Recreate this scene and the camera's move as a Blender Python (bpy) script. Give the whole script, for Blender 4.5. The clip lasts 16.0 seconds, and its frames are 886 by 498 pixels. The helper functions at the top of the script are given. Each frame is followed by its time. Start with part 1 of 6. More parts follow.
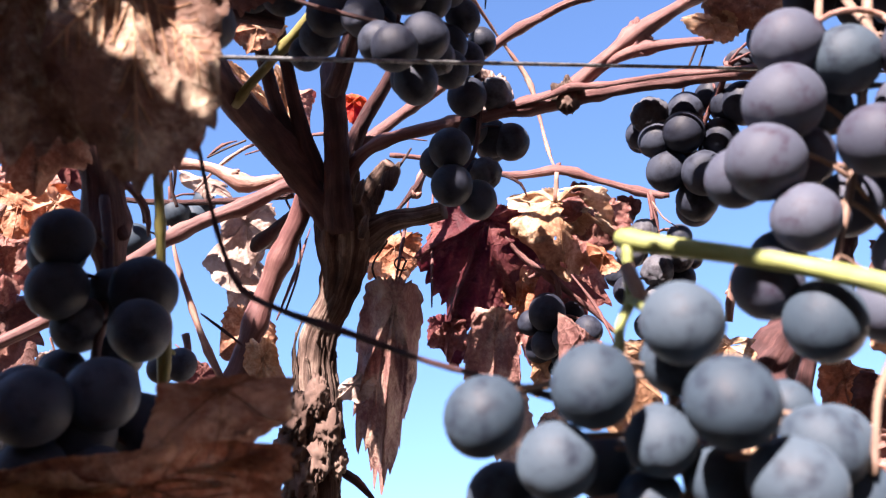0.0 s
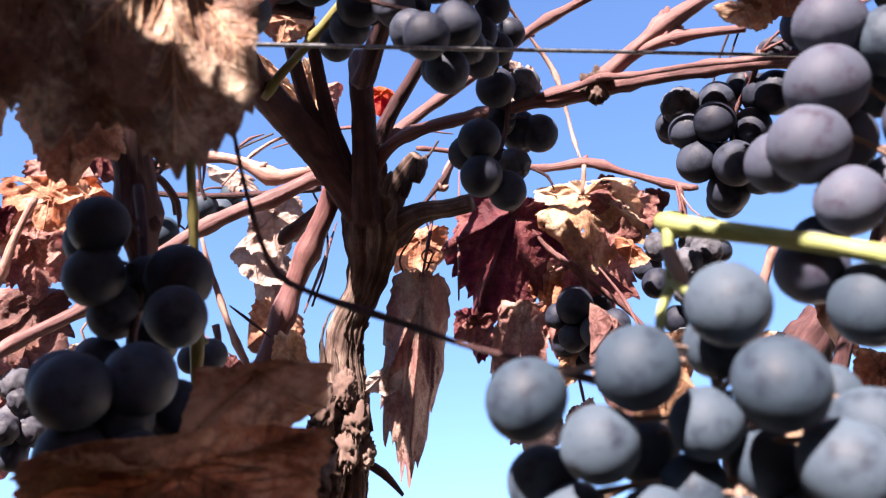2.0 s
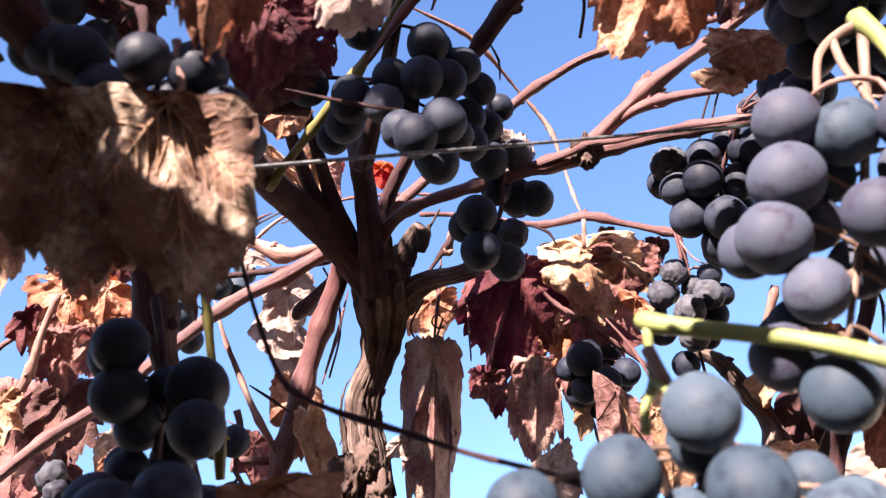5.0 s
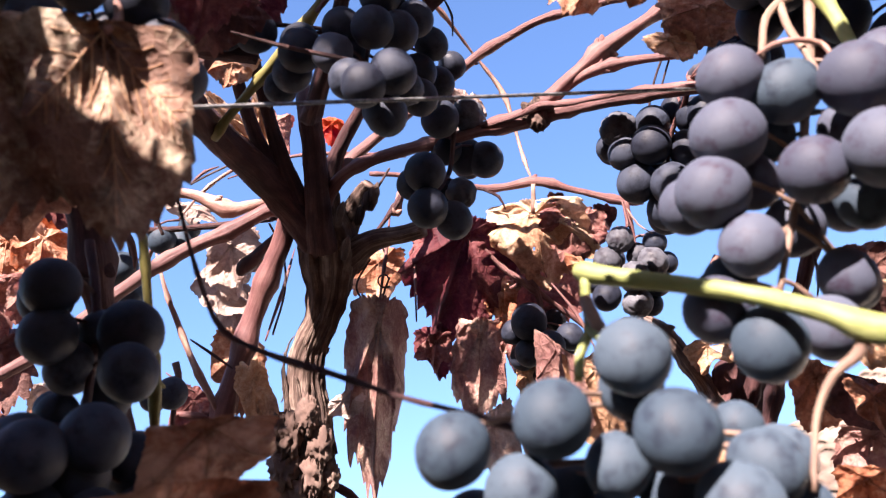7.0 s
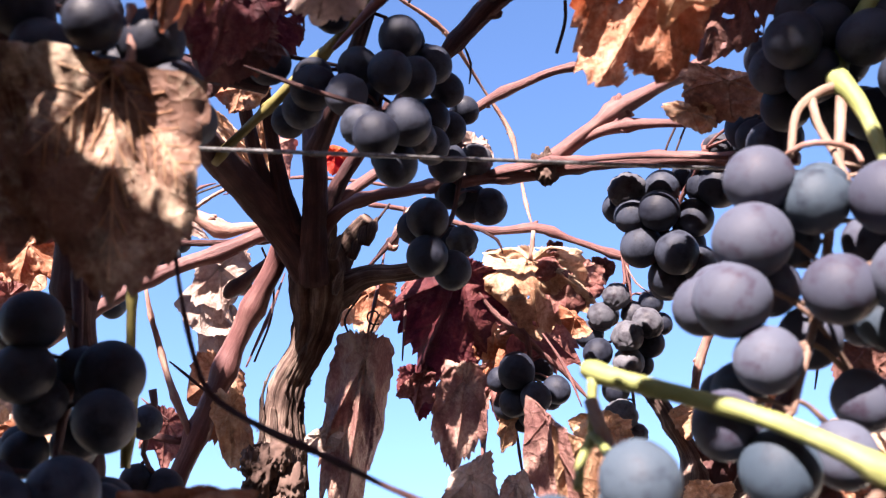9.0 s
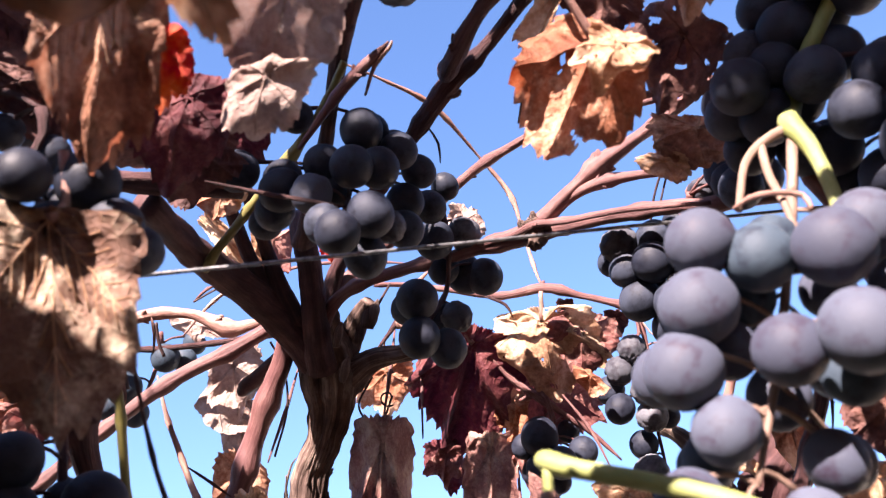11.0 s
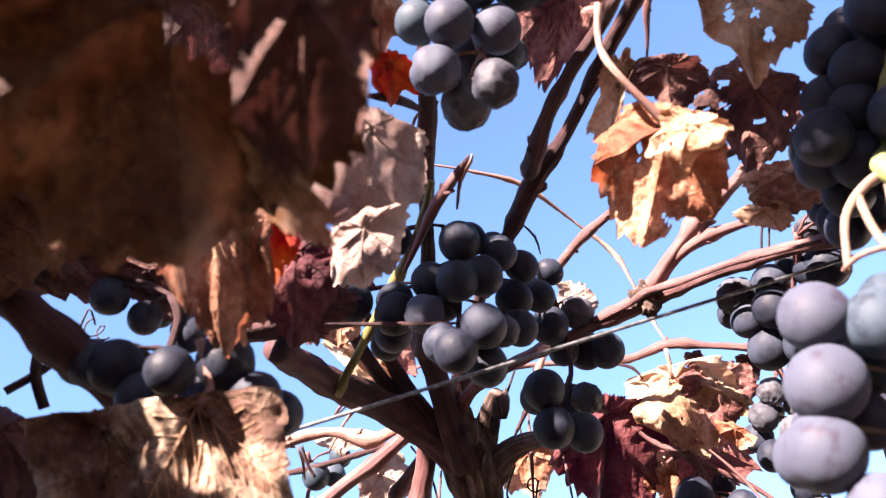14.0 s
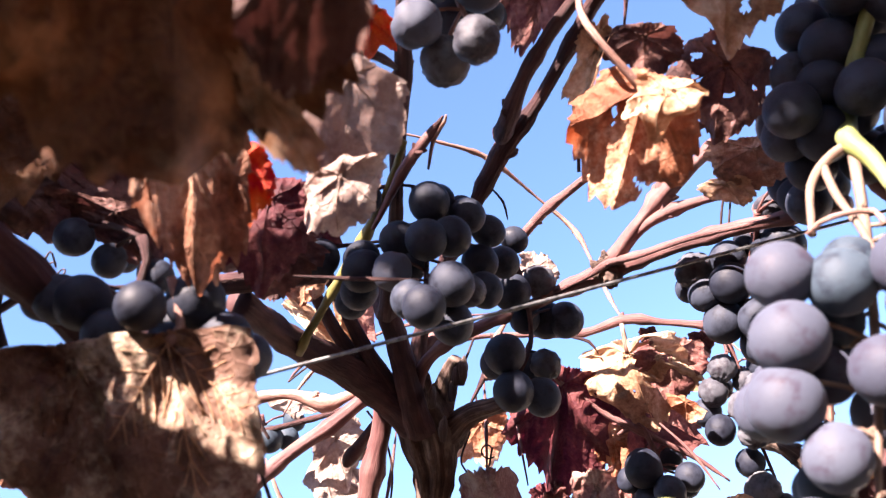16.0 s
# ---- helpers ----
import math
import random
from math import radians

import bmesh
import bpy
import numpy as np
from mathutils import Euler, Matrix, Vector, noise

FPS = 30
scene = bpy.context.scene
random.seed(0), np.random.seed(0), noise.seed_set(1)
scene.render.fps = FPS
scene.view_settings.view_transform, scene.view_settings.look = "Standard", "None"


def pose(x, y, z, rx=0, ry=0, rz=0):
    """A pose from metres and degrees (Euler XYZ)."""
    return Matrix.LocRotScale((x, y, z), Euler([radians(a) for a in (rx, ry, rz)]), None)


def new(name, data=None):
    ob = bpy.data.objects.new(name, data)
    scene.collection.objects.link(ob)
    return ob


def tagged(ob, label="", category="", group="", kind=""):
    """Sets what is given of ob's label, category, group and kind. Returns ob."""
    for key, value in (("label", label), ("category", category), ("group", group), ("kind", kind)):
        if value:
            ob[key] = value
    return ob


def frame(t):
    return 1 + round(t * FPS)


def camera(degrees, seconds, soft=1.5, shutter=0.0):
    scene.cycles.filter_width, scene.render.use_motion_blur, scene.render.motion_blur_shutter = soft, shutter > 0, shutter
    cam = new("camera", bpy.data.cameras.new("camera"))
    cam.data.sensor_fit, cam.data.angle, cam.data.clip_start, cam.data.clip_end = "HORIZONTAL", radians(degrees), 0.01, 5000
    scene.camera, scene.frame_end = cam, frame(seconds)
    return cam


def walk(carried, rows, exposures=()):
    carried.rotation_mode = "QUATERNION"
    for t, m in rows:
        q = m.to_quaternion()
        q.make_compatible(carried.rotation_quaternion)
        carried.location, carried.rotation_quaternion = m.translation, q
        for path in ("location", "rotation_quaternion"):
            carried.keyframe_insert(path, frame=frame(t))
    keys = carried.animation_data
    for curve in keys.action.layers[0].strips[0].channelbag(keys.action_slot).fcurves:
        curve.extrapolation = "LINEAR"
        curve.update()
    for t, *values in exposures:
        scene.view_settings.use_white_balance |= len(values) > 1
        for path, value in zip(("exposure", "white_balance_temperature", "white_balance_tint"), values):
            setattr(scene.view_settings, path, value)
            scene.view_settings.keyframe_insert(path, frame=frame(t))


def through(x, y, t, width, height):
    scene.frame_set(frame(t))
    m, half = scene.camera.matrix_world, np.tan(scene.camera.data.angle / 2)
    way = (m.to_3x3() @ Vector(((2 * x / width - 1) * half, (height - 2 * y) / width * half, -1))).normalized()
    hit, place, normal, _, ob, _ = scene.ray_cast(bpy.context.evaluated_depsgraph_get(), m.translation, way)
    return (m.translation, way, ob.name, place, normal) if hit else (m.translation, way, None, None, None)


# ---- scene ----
from mathutils import Quaternion

cam = camera(55.8, 16.0, soft=1.2)
cam.data.dof.use_dof = True
cam.data.dof.focus_distance = 0.42
cam.data.dof.aperture_fstop = 20.0
# seconds, eye, quaternion
ROWS = [
    (0.0, 0.00000, -0.00000, 1.30000, 0.47716, 0.87882, -0.00000, -0.00000),
    (0.5, -0.00092, -0.00062, 1.30046, 0.47784, 0.87844, 0.00054, 0.00388),
    (1.0, 0.00226, -0.00649, 1.30295, 0.47392, 0.88057, 0.00020, 0.00094),
    (1.5, -0.00038, -0.00616, 1.30243, 0.47272, 0.88121, 0.00236, 0.00262),
    (2.0, -0.00421, 0.00265, 1.29775, 0.47758, 0.87851, 0.00584, 0.00980),
    (2.5, 0.00319, 0.00125, 1.30210, 0.47633, 0.87898, 0.02096, 0.00753),
    (3.0, -0.00140, -0.00176, 1.30160, 0.47593, 0.87886, 0.03134, 0.01075),
    (3.5, -0.00318, -0.00455, 1.30446, 0.47345, 0.87972, 0.04190, 0.01319),
    (3.7, -0.00211, -0.00365, 1.30249, 0.47170, 0.88057, 0.04473, 0.00963),
    (5.8, 0.01365, -0.02749, 1.30922, 0.46238, 0.88587, 0.03764, -0.00513),
    (6.0, 0.01797, -0.02559, 1.30655, 0.46545, 0.88442, 0.03163, -0.01272),
    (6.5, 0.02137, -0.02816, 1.30946, 0.46741, 0.88359, 0.02019, -0.01964),
    (7.0, 0.00601, -0.01444, 1.30246, 0.47893, 0.87758, 0.01651, -0.01418),
    (7.5, 0.00639, -0.00590, 1.29982, 0.48927, 0.87210, -0.00134, -0.00675),
    (8.0, 0.00112, -0.01046, 1.31385, 0.48874, 0.87232, -0.01383, -0.00101),
    (8.5, 0.00358, -0.01320, 1.31666, 0.48275, 0.87541, -0.02457, 0.00105),
    (9.0, 0.00078, -0.01621, 1.32152, 0.47465, 0.87970, -0.02909, 0.00064),
    (9.2, 0.00287, -0.01682, 1.32146, 0.47158, 0.88130, -0.03027, 0.00057),
    (11.3, 0.02916, -0.02349, 1.33262, 0.44261, 0.89432, 0.06549, 0.00205),
    (11.5, 0.02729, -0.02494, 1.33362, 0.43928, 0.89436, 0.08400, 0.01018),
    (12.0, 0.02388, -0.03161, 1.33665, 0.43190, 0.89449, 0.11406, 0.01841),
    (12.5, 0.02341, -0.03435, 1.33805, 0.42641, 0.89365, 0.13796, 0.02304),
    (13.0, 0.02775, -0.03726, 1.34036, 0.42176, 0.89362, 0.15171, 0.02317),
    (13.5, 0.03443, -0.04202, 1.34206, 0.41656, 0.89509, 0.15770, 0.02070),
    (14.0, 0.03374, -0.04098, 1.34015, 0.41429, 0.89683, 0.15416, 0.01704),
    (14.5, 0.03235, -0.04116, 1.33857, 0.41348, 0.89804, 0.14976, 0.01099),
    (15.0, 0.03337, -0.04208, 1.33984, 0.41497, 0.89838, 0.14382, 0.00629),
    (15.5, 0.03066, -0.04493, 1.33856, 0.41806, 0.89829, 0.13524, 0.00318),
    (16.0, 0.02490, -0.03765, 1.33227, 0.42550, 0.89664, 0.12239, 0.00098),
]
walk(cam, [(t, Matrix.LocRotScale((x, y, z), Quaternion((qw, qx, qy, qz)), None)) for t, x, y, z, qw, qx, qy, qz in ROWS],
     [(0.0, 2.74, 6850, 24), (9.0, 2.74, 6850, 25), (11.5, 2.92, 6950, 27), (13.0, 3.20, 7100, 27), (16.0, 3.20, 7100, 27)])

# ---- light ----
SUN_UP, SUN_AZ = 30.0, 202.0       # degrees up; degrees clockwise from the way ahead (+y)
world = bpy.data.worlds.new("sky")
scene.world = world
world.use_nodes = True
sky = world.node_tree.nodes.new("ShaderNodeTexSky")
sky.sky_type, sky.sun_disc = "NISHITA", False
sky.sun_elevation, sky.sun_rotation = radians(SUN_UP), radians(SUN_AZ)
sky.altitude, sky.air_density, sky.dust_density, sky.ozone_density = 0.0, 1.4, 0.3, 8.5
back = world.node_tree.nodes["Background"]
world.node_tree.links.new(sky.outputs[0], back.inputs[0])
back.inputs[1].default_value = 0.055
sun = new("sun", bpy.data.lights.new("sun", "SUN"))
sun.data.energy, sun.data.angle, sun.data.color = 4.6, radians(0.53), (1.0, 0.93, 0.86)
towards = Vector((math.sin(radians(SUN_AZ)) * math.cos(radians(SUN_UP)), math.cos(radians(SUN_AZ)) * math.cos(radians(SUN_UP)), math.sin(radians(SUN_UP))))
sun.matrix_basis = Matrix.Translation((0, 0, 6)) @ towards.to_track_quat("Z", "Y").to_matrix().to_4x4()


# ---- materials ----
def material(name, rough=0.6):
    m = bpy.data.materials.new(name)
    m.use_nodes = True
    return m, m.node_tree.nodes, m.node_tree.links, m.node_tree.nodes["Principled BSDF"]


def ramp(nodes, stops):
    r = nodes.new("ShaderNodeValToRGB")
    while len(r.color_ramp.elements) < len(stops):
        r.color_ramp.elements.new(0.5)
    for e, (at, c) in zip(r.color_ramp.elements, stops):
        e.position, e.color = at, (*c, 1)
    return r


def texture(nodes, links, scale, detail=5, rough=0.6, stretch=None, space="Object"):
    co = nodes.new("ShaderNodeTexCoord")
    n = nodes.new("ShaderNodeTexNoise")
    n.inputs["Scale"].default_value, n.inputs["Detail"].default_value, n.inputs["Roughness"].default_value = scale, detail, rough
    if stretch:
        mp = nodes.new("ShaderNodeMapping")
        mp.inputs["Scale"].default_value = stretch
        links.new(co.outputs[space], mp.inputs[0])
        links.new(mp.outputs[0], n.inputs["Vector"])
    else:
        links.new(co.outputs[space], n.inputs["Vector"])
    return n


def bump(nodes, links, height, bsdf, strength, distance=0.001):
    b = nodes.new("ShaderNodeBump")
    b.inputs["Strength"].default_value, b.inputs["Distance"].default_value = strength, distance
    links.new(height, b.inputs["Height"])
    links.new(b.outputs[0], bsdf.inputs["Normal"])


def grape_skin(name, wax_low, wax_high, bare, cover):
    """Dark skin under a waxy bloom that is rubbed off in patches; each berry differs a little."""
    m, nodes, links, bsdf = material(name)
    info = nodes.new("ShaderNodeObjectInfo")
    co = nodes.new("ShaderNodeTexCoord")
    shift = nodes.new("ShaderNodeVectorMath")
    shift.operation = "MULTIPLY_ADD"
    comb = nodes.new("ShaderNodeCombineXYZ")
    for k in range(3):
        links.new(info.outputs["Random"], comb.inputs[k])
    links.new(comb.outputs[0], shift.inputs[0])
    shift.inputs[1].default_value = (37, 53, 71)
    links.new(co.outputs["Object"], shift.inputs[2])
    big, fine = nodes.new("ShaderNodeTexNoise"), nodes.new("ShaderNodeTexNoise")
    for n, scale in ((big, 1.6), (fine, 14.0)):
        links.new(shift.outputs[0], n.inputs["Vector"])
        n.inputs["Scale"].default_value, n.inputs["Detail"].default_value, n.inputs["Roughness"].default_value = scale, 6, 0.62
    wax = nodes.new("ShaderNodeMix")
    wax.data_type = "RGBA"
    wax.inputs[6].default_value, wax.inputs[7].default_value = (*wax_low, 1), (*wax_high, 1)
    links.new(info.outputs["Random"], wax.inputs[0])
    worn = ramp(nodes, [(cover - 0.14, (0, 0, 0)), (cover + 0.16, (1, 1, 1))])
    add = nodes.new("ShaderNodeMath")
    add.operation = "MULTIPLY_ADD"
    links.new(fine.outputs[0], add.inputs[0])
    add.inputs[1].default_value = 0.22
    links.new(big.outputs[0], add.inputs[2])
    links.new(add.outputs[0], worn.inputs[0])
    mix = nodes.new("ShaderNodeMix")
    mix.data_type = "RGBA"
    mix.inputs[6].default_value = (*bare, 1)
    links.new(worn.outputs[0], mix.inputs[0])
    links.new(wax.outputs[2], mix.inputs[7])
    links.new(mix.outputs[2], bsdf.inputs["Base Color"])
    gloss = ramp(nodes, [(0.0, (0.36, 0.36, 0.36)), (1.0, (0.62, 0.62, 0.62))])
    links.new(worn.outputs[0], gloss.inputs[0])
    links.new(gloss.outputs[0], bsdf.inputs["Roughness"])
    bsdf.inputs["Specular IOR Level"].default_value = 0.18
    bsdf.inputs["Diffuse Roughness"].default_value = 0.45
    bump(nodes, links, fine.outputs[0], bsdf, 0.12, 0.02)
    return m


def wood(name, dark, mid, light, around=9, along=70, bumps=0.8, rough=0.75, spread=0.16):
    """Bark or stalk: fibres run along the rod, with broader stains over them."""
    m, nodes, links, bsdf = material(name)
    n = texture(nodes, links, 1.0, 8, 0.68, (around, along, 1), "UV")
    fine = texture(nodes, links, 1.0, 4, 0.6, (around * 5, along * 3, 1), "UV")
    big = texture(nodes, links, 55, 5, 0.65)
    c = ramp(nodes, [(0.5 - spread, dark), (0.5, mid), (0.5 + spread, light)])
    add = nodes.new("ShaderNodeMath")
    add.operation = "MULTIPLY_ADD"
    links.new(n.outputs[0], add.inputs[0])
    add.inputs[1].default_value = 0.6
    sub = nodes.new("ShaderNodeMath")
    sub.operation = "MULTIPLY"
    sub.inputs[1].default_value = 0.4
    links.new(big.outputs[0], sub.inputs[0])
    links.new(sub.outputs[0], add.inputs[2])
    links.new(add.outputs[0], c.inputs[0])
    links.new(c.outputs[0], bsdf.inputs["Base Color"])
    bsdf.inputs["Roughness"].default_value = rough
    bsdf.inputs["Specular IOR Level"].default_value = 0.3
    both = nodes.new("ShaderNodeMath")
    both.operation = "MULTIPLY_ADD"
    links.new(fine.outputs[0], both.inputs[0])
    both.inputs[1].default_value = 0.35
    links.new(n.outputs[0], both.inputs[2])
    bump(nodes, links, both.outputs[0], bsdf, bumps, 0.0018)
    return m


def dry_leaf(name, a, b, c, through=0.35, spots=0.5):
    """Withered leaf: three blended tones, darker dead blotches, fine wrinkles; light comes through."""
    m, nodes, links, bsdf = material(name)
    big = texture(nodes, links, 45, 4, 0.55)
    fine = texture(nodes, links, 420, 7, 0.7)
    col = ramp(nodes, [(0.37, a), (0.5, b), (0.63, c)])
    add = nodes.new("ShaderNodeMath")
    add.operation = "MULTIPLY_ADD"
    links.new(fine.outputs[0], add.inputs[0])
    add.inputs[1].default_value = 0.35
    half = nodes.new("ShaderNodeMath")
    half.operation = "MULTIPLY"
    half.inputs[1].default_value = 0.66
    links.new(big.outputs[0], half.inputs[0])
    links.new(half.outputs[0], add.inputs[2])
    links.new(add.outputs[0], col.inputs[0])
    blot = texture(nodes, links, 95, 5, 0.7)
    mask = ramp(nodes, [(0.56, (1, 1, 1)), (0.68, (1 - spots, 1 - spots, 1 - spots))])
    links.new(blot.outputs[0], mask.inputs[0])
    mul = nodes.new("ShaderNodeMix")
    mul.data_type, mul.blend_type = "RGBA", "MULTIPLY"
    mul.inputs[0].default_value = 1.0
    links.new(col.outputs[0], mul.inputs[6])
    links.new(mask.outputs[0], mul.inputs[7])
    links.new(mul.outputs[2], bsdf.inputs["Base Color"])
    bsdf.inputs["Roughness"].default_value = 0.62
    bsdf.inputs["Specular IOR Level"].default_value = 0.25
    # net of small veins
    net = nodes.new("ShaderNodeTexVoronoi")
    net.feature = "DISTANCE_TO_EDGE"
    net.inputs["Scale"].default_value = 230
    where = nodes.new("ShaderNodeTexCoord")
    links.new(where.outputs["Object"], net.inputs["Vector"])
    cell = ramp(nodes, [(0.0, (1, 1, 1)), (0.14, (0, 0, 0))])
    links.new(net.outputs["Distance"], cell.inputs[0])
    high = nodes.new("ShaderNodeMath")
    high.operation = "MULTIPLY_ADD"
    links.new(cell.outputs[0], high.inputs[0])
    high.inputs[1].default_value = 0.30
    links.new(fine.outputs[0], high.inputs[2])
    bump(nodes, links, high.outputs[0], bsdf, 0.6, 0.0014)
    tr = nodes.new("ShaderNodeBsdfTranslucent")
    warm = nodes.new("ShaderNodeHueSaturation")
    warm.inputs["Saturation"].default_value, warm.inputs["Value"].default_value = 1.15, 1.0
    warm.inputs["Hue"].default_value = 0.488
    links.new(mul.outputs[2], warm.inputs["Color"])
    links.new(warm.outputs[0], tr.inputs[0])
    mix = nodes.new("ShaderNodeMixShader")
    mix.inputs[0].default_value = through
    out = nodes["Material Output"]
    links.new(bsdf.outputs[0], mix.inputs[1])
    links.new(tr.outputs[0], mix.inputs[2])
    links.new(mix.outputs[0], out.inputs[0])
    return m


GRAPE_BLUE = grape_skin("grape_blue_bloom", (0.026, 0.041, 0.058), (0.048, 0.068, 0.090), (0.008, 0.008, 0.017), 0.46)
GRAPE_VIOLET = grape_skin("grape_violet_bloom", (0.043, 0.048, 0.070), (0.064, 0.073, 0.100), (0.028, 0.012, 0.024), 0.44)
# less bloom, and wax darkened to put the inner bunches' shade into colour
GRAPE_DARK_SHADED = grape_skin("grape_dark_shaded", (0.014, 0.017, 0.028), (0.040, 0.048, 0.069), (0.005, 0.005, 0.009), 0.50)
GRAPE_RAISIN = grape_skin("grape_shrivelled", (0.045, 0.048, 0.060), (0.105, 0.108, 0.122), (0.016, 0.011, 0.016), 0.52)
BARK = wood("trunk_bark", (0.020, 0.011, 0.010), (0.110, 0.070, 0.056), (0.35, 0.265, 0.21), 24, 24, 1.0, 0.95, 0.15)
CANE_DARK = wood("dark_cane", (0.016, 0.006, 0.007), (0.050, 0.019, 0.019), (0.12, 0.055, 0.050), 13, 28, 0.9, 0.75)
CANE_RED = wood("red_brown_cane", (0.050, 0.018, 0.018), (0.120, 0.050, 0.046), (0.240, 0.130, 0.112), 12, 20, 0.5, 0.6, 0.2)
CANE_TAN = wood("tan_cane", (0.11, 0.052, 0.042), (0.23, 0.120, 0.095), (0.40, 0.27, 0.205), 5, 60, 0.5, 0.6)
STALK_GREEN = wood("green_stalk", (0.115, 0.135, 0.034), (0.185, 0.205, 0.066), (0.26, 0.27, 0.115), 4, 60, 0.25, 0.6)
STALK_OLIVE = wood("olive_stalk", (0.075, 0.065, 0.017), (0.14, 0.125, 0.038), (0.23, 0.19, 0.08), 4, 60, 0.25, 0.5)
STALK_PALE = wood("pale_stalk", (0.10, 0.056, 0.042), (0.165, 0.105, 0.078), (0.25, 0.18, 0.13), 4, 80, 0.3, 0.6)
TENDRIL = wood("dark_tendril", (0.012, 0.008, 0.008), (0.04, 0.022, 0.021), (0.10, 0.055, 0.047), 4, 90, 0.3, 0.6)
LEAF_WINE = dry_leaf("wine_red_leaf", (0.045, 0.009, 0.013), (0.095, 0.02, 0.024), (0.19, 0.062, 0.055), 0.3, 0.4)
LEAF_RED = dry_leaf("scarlet_leaf", (0.30, 0.022, 0.014), (0.50, 0.045, 0.022), (0.62, 0.15, 0.055), 0.5, 0.5)
LEAF_TAN = dry_leaf("tan_leaf", (0.22, 0.105, 0.058), (0.43, 0.255, 0.15), (0.68, 0.51, 0.36), 0.33, 0.5)
LEAF_PALE = dry_leaf("pale_leaf", (0.22, 0.135, 0.11), (0.34, 0.25, 0.212), (0.46, 0.375, 0.33), 0.25, 0.35)
LEAF_BROWN = dry_leaf("brown_leaf", (0.12, 0.046, 0.028), (0.27, 0.122, 0.072), (0.5, 0.32, 0.22), 0.33, 0.55)
LEAF_ROSE = dry_leaf("rose_brown_leaf", (0.1, 0.032, 0.03), (0.19, 0.074, 0.064), (0.38, 0.205, 0.165), 0.32, 0.5)
LEAF_ORANGE = dry_leaf("orange_leaf", (0.2, 0.06, 0.03), (0.34, 0.14, 0.076), (0.62, 0.4, 0.27), 0.36, 0.5)
LEAF_TAUPE = dry_leaf("taupe_leaf", (0.13, 0.055, 0.050), (0.25, 0.130, 0.110), (0.43, 0.31, 0.24), 0.2, 0.4)
# brown lowered to put the overhead leaves' shade into their colour
LEAF_UMBER_SHADED = dry_leaf("shaded_umber_leaf", (0.038, 0.014, 0.0065), (0.095, 0.036, 0.016), (0.19, 0.088, 0.04), 0.02, 0.6)
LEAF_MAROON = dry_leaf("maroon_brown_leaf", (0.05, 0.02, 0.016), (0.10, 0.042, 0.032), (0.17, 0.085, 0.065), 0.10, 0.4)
# tones carry painted light: browns for the shaded blade, cream for its sunlit patch
LEAF_SUN_DAPPLED = dry_leaf("sun_dappled_leaf", (0.06, 0.022, 0.014), (0.15, 0.08, 0.052), (0.45, 0.36, 0.26), 0.06, 0.5)
# darkest tone: dead leaves, and painted shade for leaves deep in the thicket
LEAF_DARK = dry_leaf("dead_and_shaded_leaf", (0.04, 0.017, 0.016), (0.09, 0.04, 0.034), (0.18, 0.084, 0.064), 0.22, 0.5)


def steel():
    m, nodes, links, bsdf = material("weathered_wire")
    n = texture(nodes, links, 500, 5)
    c = ramp(nodes, [(0.35, (0.07, 0.07, 0.072)), (0.65, (0.22, 0.22, 0.222))])
    links.new(n.outputs[0], c.inputs[0])
    links.new(c.outputs[0], bsdf.inputs["Base Color"])
    bsdf.inputs["Metallic"].default_value, bsdf.inputs["Roughness"].default_value = 0.75, 0.48
    return m


def soil():
    m, nodes, links, bsdf = material("dry_soil")
    n = texture(nodes, links, 3.0, 10, 0.7)
    c = ramp(nodes, [(0.3, (0.08, 0.065, 0.042)), (0.55, (0.14, 0.115, 0.08)), (0.75, (0.22, 0.18, 0.13))])
    links.new(n.outputs[0], c.inputs[0])
    links.new(c.outputs[0], bsdf.inputs["Base Color"])
    bsdf.inputs["Roughness"].default_value = 0.95
    bump(nodes, links, n.outputs[0], bsdf, 0.6, 0.03)
    return m


def clay():
    m, nodes, links, bsdf = material("weathered_clay_tile")
    n, fine = texture(nodes, links, 6.0, 6, 0.65), texture(nodes, links, 40.0, 5, 0.6)
    info = nodes.new("ShaderNodeObjectInfo")
    c = ramp(nodes, [(0.3, (0.065, 0.042, 0.030)), (0.5, (0.125, 0.089, 0.065)), (0.7, (0.19, 0.147, 0.113))])
    mixed = nodes.new("ShaderNodeMath")
    mixed.operation = "MULTIPLY_ADD"
    links.new(info.outputs["Random"], mixed.inputs[0])
    mixed.inputs[1].default_value = 0.22
    low = nodes.new("ShaderNodeMath")
    low.operation = "SUBTRACT"
    links.new(n.outputs[0], low.inputs[0])
    low.inputs[1].default_value = 0.10
    links.new(low.outputs[0], mixed.inputs[2])
    links.new(mixed.outputs[0], c.inputs[0])
    links.new(c.outputs[0], bsdf.inputs["Base Color"])
    bsdf.inputs["Roughness"].default_value = 0.9
    bump(nodes, links, fine.outputs[0], bsdf, 0.5, 0.006)
    return m


def plaster():
    m, nodes, links, bsdf = material("rough_plaster")
    n = texture(nodes, links, 5.0, 7, 0.65)
    c = ramp(nodes, [(0.35, (0.48, 0.43, 0.36)), (0.65, (0.66, 0.61, 0.53))])
    links.new(n.outputs[0], c.inputs[0])
    links.new(c.outputs[0], bsdf.inputs["Base Color"])
    bsdf.inputs["Roughness"].default_value = 0.9
    bump(nodes, links, n.outputs[0], bsdf, 0.4, 0.01)
    return m


WIRE, SOIL, CLAY, PLASTER = steel(), soil(), clay(), plaster()


